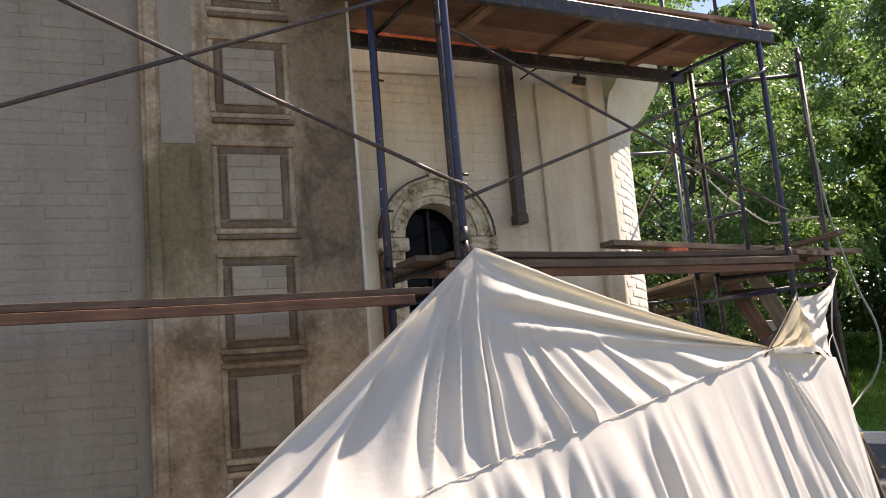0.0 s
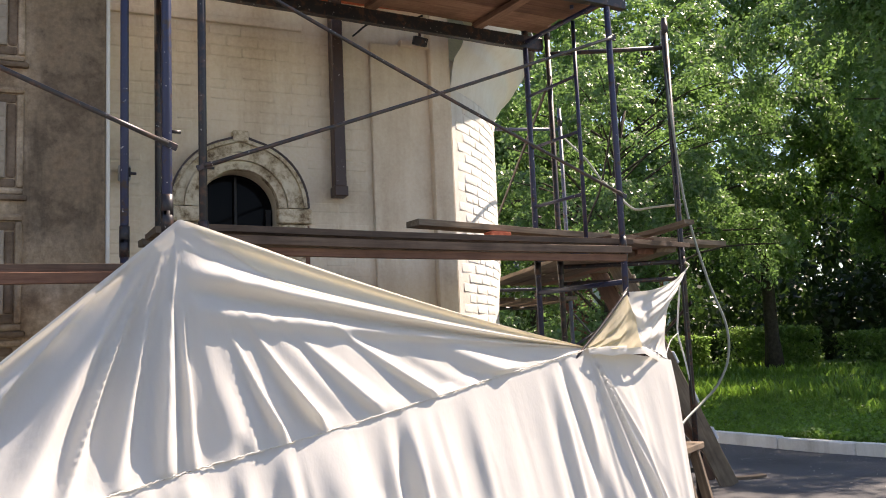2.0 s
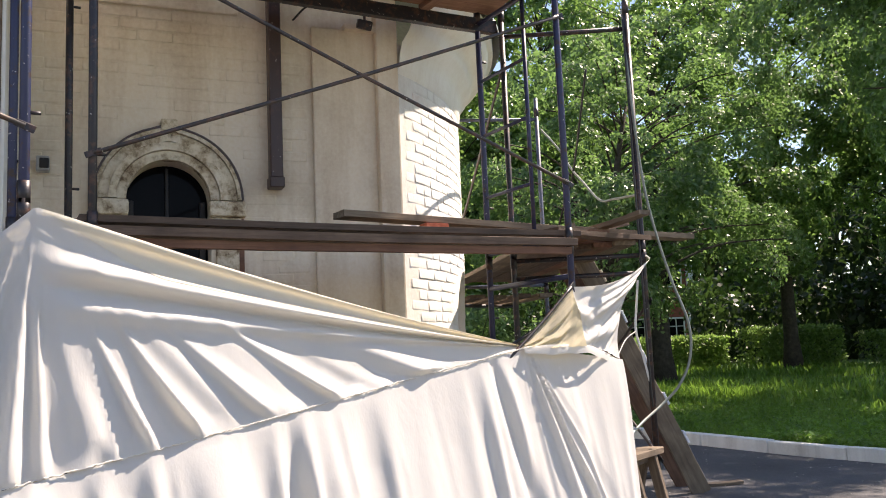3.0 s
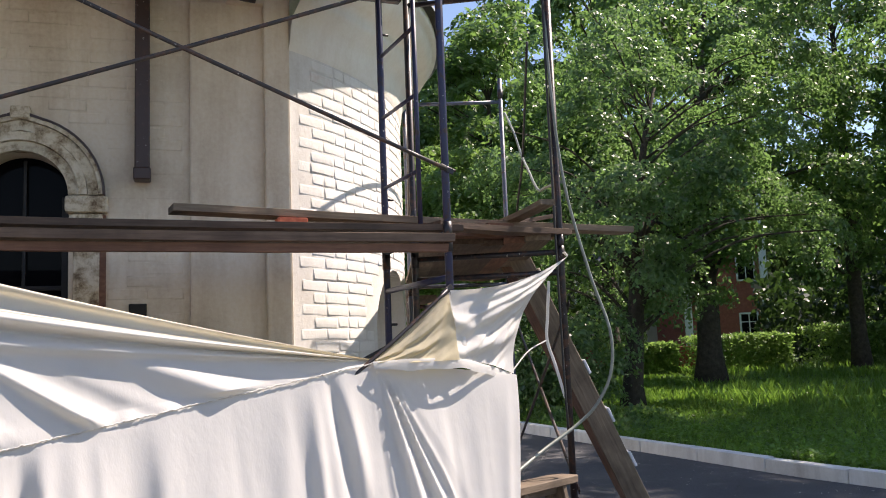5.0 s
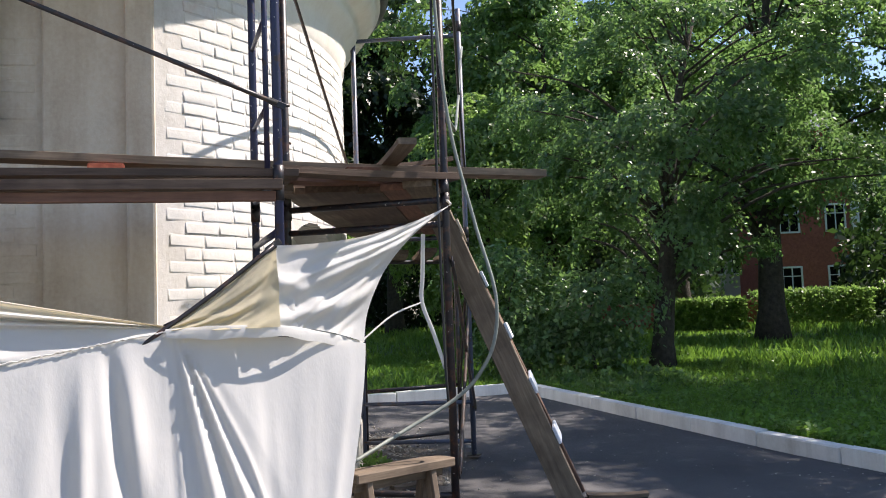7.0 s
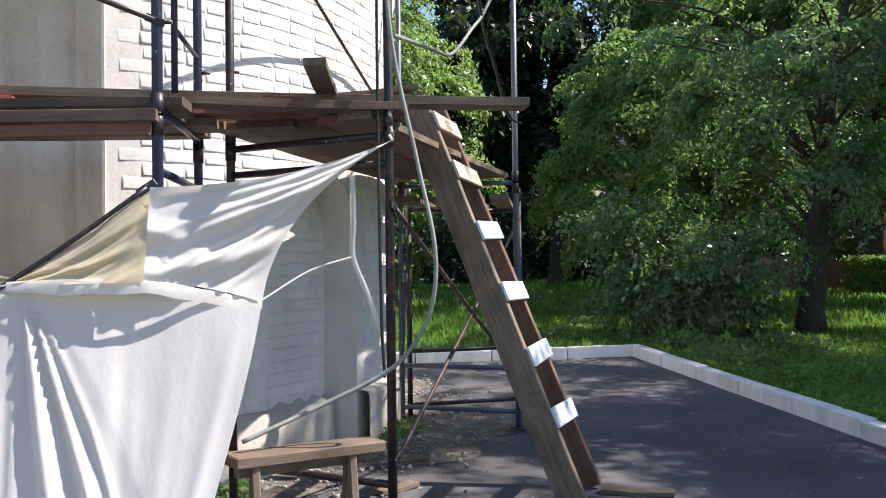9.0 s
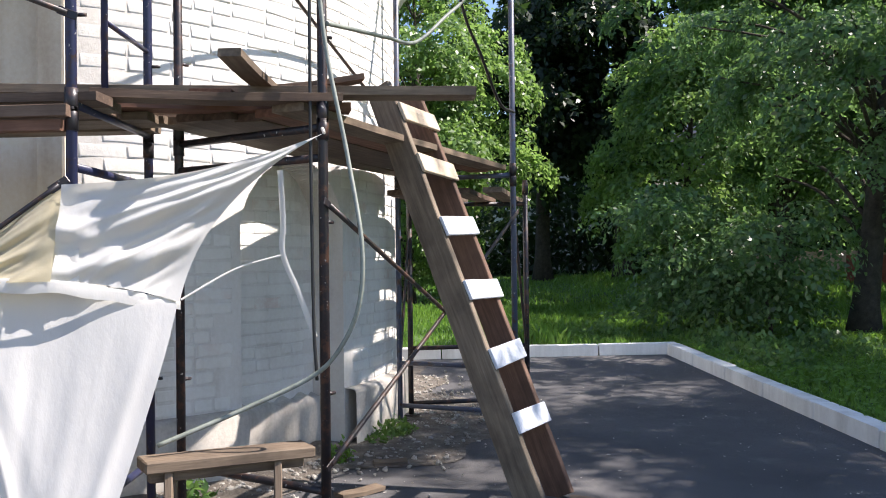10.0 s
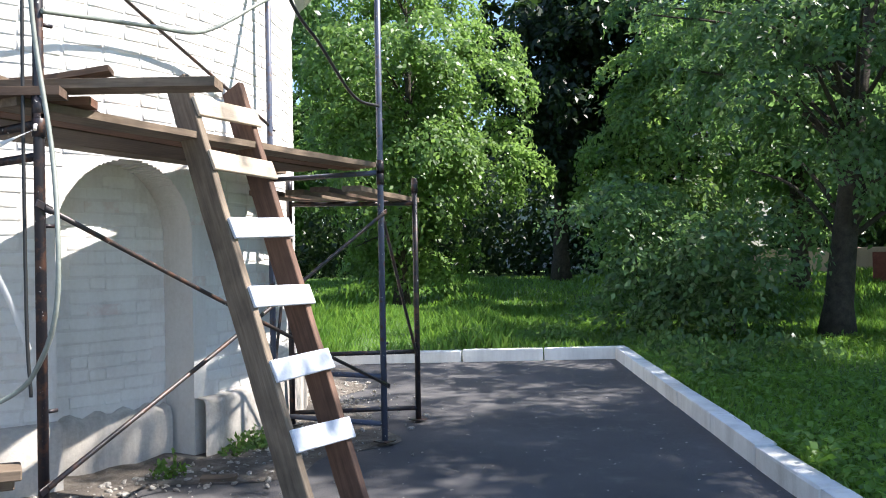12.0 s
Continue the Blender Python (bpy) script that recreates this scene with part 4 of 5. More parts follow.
# ---- ladder ----
def build_ladder():
    near = (Vector((4.08, 8.98, 0.0)), Vector((3.05, 9.065, 2.40)))
    back = (Vector((4.05, 9.40, 0.0)), Vector((2.93, 9.60, 2.45)))
    foot = near[0]
    t = thing("ladder", "home-made wooden ladder with pale flat rungs leaning on the scaffold", "ladder", at=foot)
    for k, (a, b) in enumerate((near, back)):
        d = (b - a).normalized()
        side = Vector((0, 1, 0)) - d * d.y
        bm = bmesh.new()
        ln, n = (b - a).length, 10
        rnd = random.Random(k)
        m = axes(a - foot, d, d.cross(side.normalized()))
        rings = []
        for i in range(n + 1):
            w = 0.165 + rnd.uniform(-.005, .005)
            sh = rnd.uniform(-.003, .003)
            rings.append([bm.verts.new(Vector((ln * i / n, p * 0.045 + sh, q * w))) for p, q in ((-.5, -.47), (-.4, -.5), (.4, -.5), (.5, -.47), (.5, .47), (.4, .5), (-.4, .5), (-.5, .47))])
        for p, q in zip(rings, rings[1:]):
            for j in range(8):
                bm.faces.new((p[j], p[(j + 1) % 8], q[(j + 1) % 8], q[j]))
        bm.faces.new(rings[0])
        bm.faces.new(rings[-1])
        bmesh.ops.recalc_face_normals(bm, faces=bm.faces)
        part("stile", bm, (M_WOOD_TAN, M_WOOD_STILE)[k], t, ("weathered grey-brown stile", "dark reddish-brown stile")[k]).matrix_basis = m
    d = (near[1] - near[0]).normalized()
    for i, z in enumerate((0.44, 0.79, 1.155, 1.53, 1.89, 2.21)):
        p = near[0].lerp(near[1], z / near[1].z)
        q = back[0].lerp(back[1], z / back[1].z)
        e = (q - p).normalized()
        out = e.cross(d).normalized()
        out = out if out.x > 0 else -out
        c = (p + q) / 2 - foot + out * 0.095
        bm = bmesh.new()
        m = axes(c, e, out) @ pose(0, 0, 0, 0, 0, (-2, 1.5, -1, 2, -1.5, 1)[i])
        box(bm, ((q - p).length + 0.06, 0.118, 0.022), None, 0.004)
        part("rung", bm, M_RUNG if i < 4 else M_PALE, t, "blue-white painted rung" if i < 4 else "bare pale board rung").matrix_basis = m
    return t


build_ladder()

# ---- trestle ----
trestle = thing("trestle", "low wooden trestle bench of rough boards", "trestle", at=(3.05, 7.2, 0))
for nm, p, q, w, h in (("top", (3.08, 7.23, 0.555), (3.44, 7.88, 0.535), 0.17, 0.05), ("rail", (3.10, 7.25, 0.504), (3.42, 7.86, 0.484), 0.04, 0.05)):
    p, q = Vector(p), Vector(q)
    bm = bmesh.new()
    box(bm, ((q - p).length, w, h), None, 0.006)
    part(nm, bm, M_WOOD_GREY, trestle).matrix_basis = axes((p + q) / 2 - trestle.location - Vector((0, 0, h / 2)), q - p)
for fr in (0.16, 0.80):
    for sd in (-1, 1):
        c = Vector((3.08, 7.23, 0)).lerp(Vector((3.44, 7.88, 0)), fr)
        nn = Vector((-0.66, 0.75, 0)) * sd
        p, q = c + nn * 0.16, c + nn * 0.03 + Vector((0, 0, 0.50))
        bm = bmesh.new()
        box(bm, ((q - p).length, 0.085, 0.035), None, 0.005)
        part("leg", bm, M_WOOD_GREY, trestle).matrix_basis = axes((p + q) / 2 - trestle.location, q - p, (0.75, 0.66, 0))


# ---- hoses and cables ----
def hose(name, pts, r, mat, label, cat):
    bm = bmesh.new()
    o = Vector(pts[0])
    tube(bm, [p - o for p in spline(pts, 14)], r, 10)
    ob = part(name, bm, mat)
    ob.location = o
    return tagged(ob, label, cat)


hose("hose", [(3.46, 7.99, 4.0), (3.47, 7.91, 3.2), (3.53, 7.90, 2.45), (3.66, 7.90, 1.85), (3.77, 7.85, 1.45), (3.76, 7.84, 1.18), (3.66, 7.83, 0.98), (3.52, 7.80, 0.85), (3.30, 7.60, 0.72), (3.10, 7.30, 0.60)], 0.0105, M_HOSE, "grey-green rubber hose hanging in a loop from a post", "hose")
def along(u, z):
    """A point above the line between the two outer posts of the apse bay."""
    e = (P3(FB1, 0) - P3(PA, 0)).normalized()
    return P3(PA, z) + e * u + Vector((0.03, 0, 0))


hose("hose", [along(0.0, 2.47), along(0.3, 2.51), along(0.65, 2.555), along(1.05, 2.62), along(1.55, 2.90), along(1.86, 3.08), along(2.3, 3.4), along(2.95, 3.78)], 0.011, M_HOSE, "pale hose slung between two scaffold posts", "hose")
hose("cable", [(3.45, 7.93, 3.9), (3.45, 7.905, 2.5), (3.46, 7.90, 1.2), (3.47, 7.91, 0.82)], 0.008, M_CABLE, "black cable running down a scaffold post", "cable")
hose("cable", [along(1.2, 3.9), along(1.81, 3.05), along(2.19, 2.79), along(2.61, 2.52), along(2.96, 2.50)], 0.011, M_CABLE, "black cable hanging between scaffold posts", "cable")
hose("cable", [(2.34, 6.80, 1.32), (2.52, 6.93, 1.42), (2.70, 7.06, 1.52), (2.775, 7.13, 1.58)], 0.011, M_CABLE, "black cable along the top of the cloth", "cable")
hose("cable", [(wp(3.72, 3.93, OFF_WIN + .05)), wp(3.80, 3.96, OFF_WIN + .3), wp(4.02, 3.97, OFF_WIN + .3), wp(4.2, 4.03, OFF_WIN + .4)], 0.008, M_CABLE, "thin black cable looped under the upper deck", "cable")

# ---- small fittings on the walls ----
gutter = thing("downpipe", "square brown sheet metal downpipe on the cream wall", "downpipe", at=wp(3.555, 2.58, OFF_WIN))
o = gutter.location
for nm, z0, z1, hw, dp in (("shaft", 2.60, 4.2, 0.048, 0.10), ("shoe", 2.575, 2.66, 0.056, 0.125)):
    bm = bmesh.new()
    box(bm, (hw * 2, dp, z1 - z0), Matrix.Translation(-o) @ wall_m(3.555, (z0 + z1) / 2, OFF_WIN + 0.09), 0.008)
    part(nm, bm, M_BROWN, gutter)
meter = thing("junction_box", "small grey metal junction box on a wall bracket", "box", at=wp(1.955, 2.70, OFF_WIN + 0.02))
bm = bmesh.new()
box(bm, (0.085, 0.09, 0.105), Matrix.Translation(-meter.location) @ wall_m(1.955, 2.70, OFF_WIN + 0.06), 0.01, 2)
part("casing", bm, M_METAL, meter)
bm = bmesh.new()
box(bm, (0.06, 0.012, 0.07), Matrix.Translation(-meter.location) @ wall_m(1.965, 2.70, OFF_WIN + 0.110), 0.004)
part("cover", bm, M_DARK, meter)
hook = [wp(2.13 + x, 4.24 + z, OFF_WIN + 0.07) for x, z in ((0.05, 0.05), (-0.03, 0.055), (-0.045, 0.02), (0.03, 0.0), (0.045, -0.035), (-0.05, -0.045))]
hose("wall_hook", hook, 0.012, M_CABLE, "bent black iron hook on the wall", "hook")
vent = thing("wall_vent", "small dark square vent in the plaster wall", "vent", at=wp(3.525, 1.70, OFF_WIN))
bm = bmesh.new()
box(bm, (0.115, 0.02, 0.10), Matrix.Translation(-vent.location) @ wall_m(3.525, 1.70, OFF_WIN + 0.008), 0.004)
part("grille", bm, M_DARK, vent)
lampf = thing("floodlight", "small dark floodlight fixed under the upper deck", "lamp", at=(1.383, 7.80, 3.93))
bm = bmesh.new()
box(bm, (0.12, 0.06, 0.075), pose(0, 0, -0.03, 20, 8, 22), 0.012, 2)
part("housing", bm, M_STEEL_DK, lampf)
bm = bmesh.new()
box(bm, (0.02, 0.02, 0.09), pose(0, 0.02, 0.035, 0, 0, 22), 0.003)
part("bracket", bm, M_STEEL_DK, lampf)
hose("cable", [(-0.3, 5.72, 4.3), (-0.33, 5.80, 4.05), (-0.37, 5.80, 3.85), (-0.345, 5.80, 3.6)], 0.012, M_STEEL_DK, "bent conduit end tied to a scaffold post", "cable")


# ---- foliage ----
def leaf_mesh(C, size, rng, mat, droop=0.35, aspect=0.55, N=None):
    """Small kite-shaped leaves at the points C, lying about square to N where it is given."""
    n = len(C)
    d = rng.normal(size=(n, 3))
    if N is not None:
        d -= 0.8 * N * (d * N).sum(1)[:, None]
    d[:, 2] -= droop
    d /= np.linalg.norm(d, axis=1)[:, None]
    e = rng.normal(size=(n, 3)) if N is None else np.cross(N, d) + 0.35 * rng.normal(size=(n, 3))
    e -= d * (e * d).sum(1)[:, None]
    e /= np.linalg.norm(e, axis=1)[:, None]
    nn = np.cross(d, e)
    s = (size * rng.uniform(0.6, 1.35, n))[:, None]
    V = np.empty((n, 4, 3))
    V[:, 0] = C
    V[:, 1] = C + s * (0.45 * d + aspect * 0.5 * e + 0.10 * nn)
    V[:, 2] = C + s * d
    V[:, 3] = C + s * (0.45 * d - aspect * 0.5 * e + 0.10 * nn)
    me = bpy.data.meshes.new("leaves")
    me.vertices.add(n * 4)
    me.vertices.foreach_set("co", V.reshape(-1))
    me.loops.add(n * 4)
    me.loops.foreach_set("vertex_index", np.arange(n * 4, dtype=np.int32))
    me.polygons.add(n)
    me.polygons.foreach_set("loop_start", np.arange(0, n * 4, 4, dtype=np.int32))
    me.polygons.foreach_set("loop_total", np.full(n, 4, dtype=np.int32))
    me.materials.append(mat)
    me.update(calc_edges=True)
    return me


def tree(x, y, height, crown_r, crown_low, leaves, size, mat, seed, trunk_r=0.2, lean=(0, 0), label="leafy green deciduous tree with a dense uneven crown", clumps=190, core=0.25, holes=-0.12, bough=1.0):
    """A tapered trunk, curved limbs, and a crown of flat leafy boughs with gaps between them."""
    rng = np.random.default_rng(seed)
    z0 = float(lawn_level(x, y)) - 0.1
    t = thing("tree", label, "tree", "trees", at=(x, y, z0))
    stem = [Vector((lean[0] * f ** 1.5 + 0.12 * math.sin(seed + 5 * f) * f, lean[1] * f ** 1.5 + 0.12 * math.cos(seed * 2 + 4 * f) * f, height * 0.8 * f)) for f in np.linspace(0, 1, 12)]
    bm = bmesh.new()
    tube(bm, stem, [trunk_r * (1.4 if i == 0 else 1.0) * (1 - 0.85 * i / 11) for i in range(12)], 12)
    zc, hz = (height + crown_low) / 2, (height - crown_low) / 2
    cs = []
    while len(cs) < clumps:
        v = rng.normal(size=3)
        v /= np.linalg.norm(v)
        rr = rng.uniform(core, 1.0) ** 0.5
        wobble = 1 + 0.24 * math.sin(3 * math.atan2(v[1], v[0]) + seed) + 0.15 * math.sin(5 * v[2] * 2 + seed)
        c = np.array([v[0] * crown_r * rr * wobble, v[1] * crown_r * rr * wobble, zc + v[2] * hz * rr])
        if noise.noise((c[0] * 0.55 + seed * 3.1, c[1] * 0.55, c[2] * 0.75)) < holes:
            continue
        c[:2] += np.array(lean) * np.clip(c[2] / height, 0, 1)
        cs.append(c)
    cs = np.array(cs)
    for i, c in enumerate(cs):
        if i % 5:
            continue
        f = min(0.92, max(0.22, (c[2] - 0.35 * crown_r) / (height * 0.8)))
        k = f * 11
        a, b = stem[int(k)], stem[min(11, int(k) + 1)]
        s = a.lerp(b, k - int(k))
        e = Vector(c)
        md = s.lerp(e, 0.5) + Vector((0, 0, 0.12 * (e - s).length))
        r0 = trunk_r * 0.24 * (1 - 0.6 * f)
        tube(bm, spline([s, md, e], 4), [r0 * (1 - 0.09 * j) for j in range(9)], 6)
    part("trunk", bm, M_BARK, t)
    # boughs: domed sheets of leaves that face up and outwards
    rad = bough * (0.30 + 0.085 * crown_r) * rng.uniform(0.55, 1.45, len(cs))
    out = (cs - np.array([lean[0] * 0.5, lean[1] * 0.5, zc])) / np.array([crown_r, crown_r, hz])
    up = np.array([0, 0, 0.85]) + 0.75 * out + 0.22 * rng.normal(size=cs.shape)
    up /= np.linalg.norm(up, axis=1)[:, None]
    ax = np.cross(up, rng.normal(size=cs.shape))
    ax /= np.linalg.norm(ax, axis=1)[:, None]
    ay = np.cross(up, ax)
    k = rng.choice(len(cs), leaves, p=rad ** 2 / (rad ** 2).sum())
    # twigs within a bough, so that the leaves gather into tufts
    tw = rng.uniform(0, 1, (len(cs), 9, 2))
    pick = rng.integers(0, 9, leaves)
    rho = np.sqrt(tw[k, pick, 0]) * 1.1
    ang = tw[k, pick, 1] * 2 * math.pi
    lx = rho * np.cos(ang) + 0.26 * rng.normal(size=leaves)
    ly = rho * np.sin(ang) + 0.26 * rng.normal(size=leaves)
    rr = np.hypot(lx, ly)
    lh = 0.10 * rng.normal(size=leaves) - 0.42 * rr ** 2 + 0.12 * tw[k, pick, 0]
    C = cs[k] + rad[k][:, None] * (lx[:, None] * ax[k] + ly[:, None] * ay[k] + lh[:, None] * up[k])
    nrm = up[k] + 0.5 * (lx[:, None] * ax[k] + ly[:, None] * ay[k]) + 0.5 * rng.normal(size=(leaves, 3))
    nrm /= np.linalg.norm(nrm, axis=1)[:, None]
    keep = C[:, 2] > 0.22 * crown_low
    part("crown", leaf_mesh(C[keep], size, rng, mat, N=nrm[keep]), None, t)
    return t


tree(4.95, 18.3, 7.8, 3.4, 1.7, 52000, 0.092, M_LEAF_GLOSS, 1, 0.2, (0.9, 0.5), "large dark green tree with low drooping branches", 230, 0.3, 0.03, 0.62)
SAPLING = "low leafy sapling growing in the grass beside the kerb"
tree(2.5, 17.5, 2.5, 1.15, 0.3, 8000, 0.09, M_LEAF_GLOSS, 21, 0.03, (0.1, 0), SAPLING, 60)
tree(3.9, 17.3, 2.2, 1.1, 0.3, 7000, 0.09, M_LEAF_GLOSS, 22, 0.03, (-0.1, 0), SAPLING, 55)
tree(8.0, 27.0, 13.5, 5.0, 2.6, 60000, 0.14, M_LEAF, 2, 0.36, (0.5, 0), clumps=220, holes=0.0, bough=0.8)
tree(2.0, 31.0, 13.0, 4.3, 3.0, 52000, 0.19, M_LEAF, 3, 0.25, clumps=200)
tree(1.2, 23.5, 6.6, 2.0, 0.4, 30000, 0.125, M_LEAF_LT, 4, 0.13, (0, 0), "young lime-green tree with fresh leaves", 120)
tree(-5.4, 22.8, 9.5, 2.7, 0.5, 62000, 0.13, M_LEAF_LT, 5, 0.17, (0.3, 0), "lime-green tree with leaves down to the grass", 210)
# two trees in shade-dark leaf fill the dark void at the back
tree(-8.0, 37.0, 15.0, 4.2, 3.4, 30000, 0.30, M_LEAF_SHADE, 6, 0.34)
tree(-5.2, 38.5, 15.5, 4.2, 3.6, 30000, 0.30, M_LEAF_SHADE, 7, 0.36)
tree(19.0, 33.0, 14.0, 3.8, 4.6, 36000, 0.20, M_LEAF, 8, 0.26)
tree(13.4, 31.0, 16.5, 3.8, 2.4, 44000, 0.17, M_LEAF, 17, 0.26, holes=0.0, bough=0.85)
tree(22.5, 28.0, 12.5, 4.4, 3.8, 30000, 0.24, M_LEAF_DK, 9, 0.28)
tree(6.5, 40.0, 21.0, 5.6, 4.0, 46000, 0.28, M_LEAF, 10, 0.36, clumps=240)
tree(27.0, 40.0, 16.0, 6.5, 3.4, 26000, 0.34, M_LEAF, 11, 0.32)
tree(-1.5, 50.0, 17.0, 6.5, 2.5, 26000, 0.42, M_LEAF_DK, 12, 0.3)
tree(-14.0, 27.0, 12.0, 4.5, 1.5, 26000, 0.27, M_LEAF, 13, 0.25)
tree(18.5, 25.6, 12.5, 4.2, 4.6, 34000, 0.18, M_LEAF, 16, 0.26, holes=-0.05)
tree(13.2, 17.8, 12.5, 3.9, 4.6, 44000, 0.13, M_LEAF_GLOSS, 15, 0.26, holes=-0.08)
tree(11.6, 15.2, 11.5, 3.4, 5.2, 46000, 0.105, M_LEAF_GLOSS, 14, 0.24, (-2.2, -0.5), "tall tree beside the drive with a high crown", 130, holes=0.0)


def far_woods():
    rng = np.random.default_rng(77)
    n = 72000
    ang = rng.uniform(-70, 75, n)
    dist = rng.uniform(58, 78, n)
    x = dist * np.sin(np.radians(ang))
    y = dist * np.cos(np.radians(ang)) + 5
    h = 12.0 + 3.5 * wob(ang * 0.16, 1.3) + 1.8 * wob(ang * 0.6, 2.2)
    z = rng.uniform(0, 1, n) ** 0.8 * h + 0.5
    # shade-dark leaf keeps the gaps between the trees dark in full sun
    ob = part("woods", leaf_mesh(np.stack([x, y, z], -1), 0.9, rng, M_LEAF_SHADE), None)
    tagged(ob, "far dark green wood behind the park", "woods", kind="stuff")
    n = 52000
    ang = rng.uniform(-62, 40, n)
    ang = ang[((ang < 10.5) | (ang > 17)) & ((ang < -5) | (ang > 4))]
    n = len(ang)
    dist = rng.uniform(43, 50, n)
    h = 4.2 + 1.5 * wob(ang * 0.5, 0.4)
    p = np.stack([dist * np.sin(np.radians(ang)), dist * np.cos(np.radians(ang)), rng.uniform(0, 1, n) * h + 0.6], -1)
    # undergrowth takes the same leaf, darkened for shade under the crowns
    ob = part("thicket", leaf_mesh(p, 0.40, rng, M_LEAF_SHADE), None)
    tagged(ob, "dark undergrowth of bushes below the far trees", "bushes", kind="stuff")


far_woods()


def hedge(x0, y0, x1, y1, w, h, seed, n=9000):
    rng = np.random.default_rng(seed)
    p, q = np.array([x0, y0]), np.array([x1, y1])
    d = (q - p) / np.linalg.norm(q - p)
    nn = np.array([-d[1], d[0]])
    f, g, k = rng.uniform(0, 1, n), rng.uniform(-1, 1, n), rng.uniform(0, 1, n)
    edge = rng.integers(0, 3, n)
    g = np.where(edge == 0, -np.abs(g) ** 0.15, g)
    k = np.where(edge == 1, k ** 0.12, k)
    xy = p + d * (f * np.linalg.norm(q - p))[:, None] + nn * (g * w / 2)[:, None]
    z0 = float(lawn_level(x0, y0))
    ob = part("hedge", leaf_mesh(np.stack([xy[:, 0] - x0, xy[:, 1] - y0, k * h], -1), 0.13, rng, M_LEAF_LT), None)
    ob.location = (x0, y0, z0)
    tagged(ob, "clipped bright green hedge", "hedge", "hedges")


hedge(8.6, 33.0, 12.0, 35.0, 1.4, 1.3, 31)
hedge(12.8, 33.5, 16.5, 35.5, 1.6, 1.5, 32)
hedge(5.5, 33.0, 8.0, 34.0, 1.2, 1.1, 33)
hedge(15.5, 30.0, 20.0, 31.0, 1.4, 1.2, 34)


def house(x, y, w, dpt, h, turn, mat, roofmat, rows, cols, label, seed):
    z0 = float(lawn_level(x, y)) - 0.2
    t = thing("house", label, "house", at=(x, y, z0))
    m = pose(0, 0, 0, 0, 0, turn)
    bm = bmesh.new()
    box(bm, (w, dpt, h), m @ Matrix.Translation((0, 0, h / 2)))
    part("wall", bm, mat, t)
    bm = bmesh.new()
    v = [bm.verts.new(m @ Vector(p)) for p in ((-w / 2 - .4, -dpt / 2 - .4, h), (w / 2 + .4, -dpt / 2 - .4, h), (w / 2 + .4, dpt / 2 + .4, h), (-w / 2 - .4, dpt / 2 + .4, h), (-w / 2 - .4, 0, h + dpt * .3), (w / 2 + .4, 0, h + dpt * .3))]
    for f in ((0, 1, 5, 4), (2, 3, 4, 5), (0, 4, 3), (1, 2, 5), (3, 2, 1, 0)):
        bm.faces.new([v[i] for i in f])
    part("roof", bm, roofmat, t)
    for side in (-1, 1):
        bm = bmesh.new()
        box(bm, (0.45, 0.12, h - 0.1), m @ Matrix.Translation((side * (w / 2 - 0.2), -dpt / 2 - 0.05, h / 2)))
        part("corner_trim", bm, M_RUNG, t)
    for r in range(rows):
        for c in range(cols):
            px, pz = -w / 2 + w * (c + .5) / cols, h * (r + .55) / rows
            win = new("window")
            win.parent = t
            bm = bmesh.new()
            box(bm, (1.0, 0.06, 1.4), m @ Matrix.Translation((px, -dpt / 2 + 0.0, pz)))
            part("pane", bm, M_GLASS, win)
            for sx, sz, ww, hh in ((-.54, 0, .1, 1.6), (.54, 0, .1, 1.6), (0, .76, 1.0, .1), (0, -.76, 1.0, .1), (0, 0, .06, 1.42), (0, .25, 1.0, .05)):
                bm = bmesh.new()
                box(bm, (ww, 0.1, hh), m @ Matrix.Translation((px + sx, -dpt / 2 - 0.02, pz + sz)))
                part("window_frame", bm, M_RUNG, win)


house(14.0, 60.0, 5.2, 8.0, 10.5, 10, M_REDBRICK, M_STEEL_LT, 3, 2, "red brick three-storey house with white windows behind trees", 1)
house(-14.0, 58.0, 16.0, 8.0, 6.0, -25, M_FARWALL, M_STEEL_LT, 2, 5, "pale plastered house with white windows behind trees", 2)
house(9.0, 65.0, 6.0, 8.0, 6.0, 0, M_FARWALL, M_STEEL_LT, 1, 4, "low pale house with white windows behind trees", 3)
bm = bmesh.new()
box(bm, (9.0, 0.3, 1.0), None, 0.02)
gw = part("garden_wall", bm, M_PINKWALL)
gw.matrix_world = pose(0.5, 45.0, float(lawn_level(0.5, 45.0)) + 0.55, 0, 0, 6)
tagged(gw, "low pinkish plastered garden wall beyond the lawn", "wall")
bm = bmesh.new()
box(bm, (9.0, 0.3, 1.0), None, 0.02)
gw = part("garden_wall", bm, M_REDBRICK)
gw.matrix_world = pose(7.5, 36.5, float(lawn_level(7.5, 36.5)) + 0.45, 0, 0, -8)
tagged(gw, "low red brick garden wall behind the lawn", "wall")


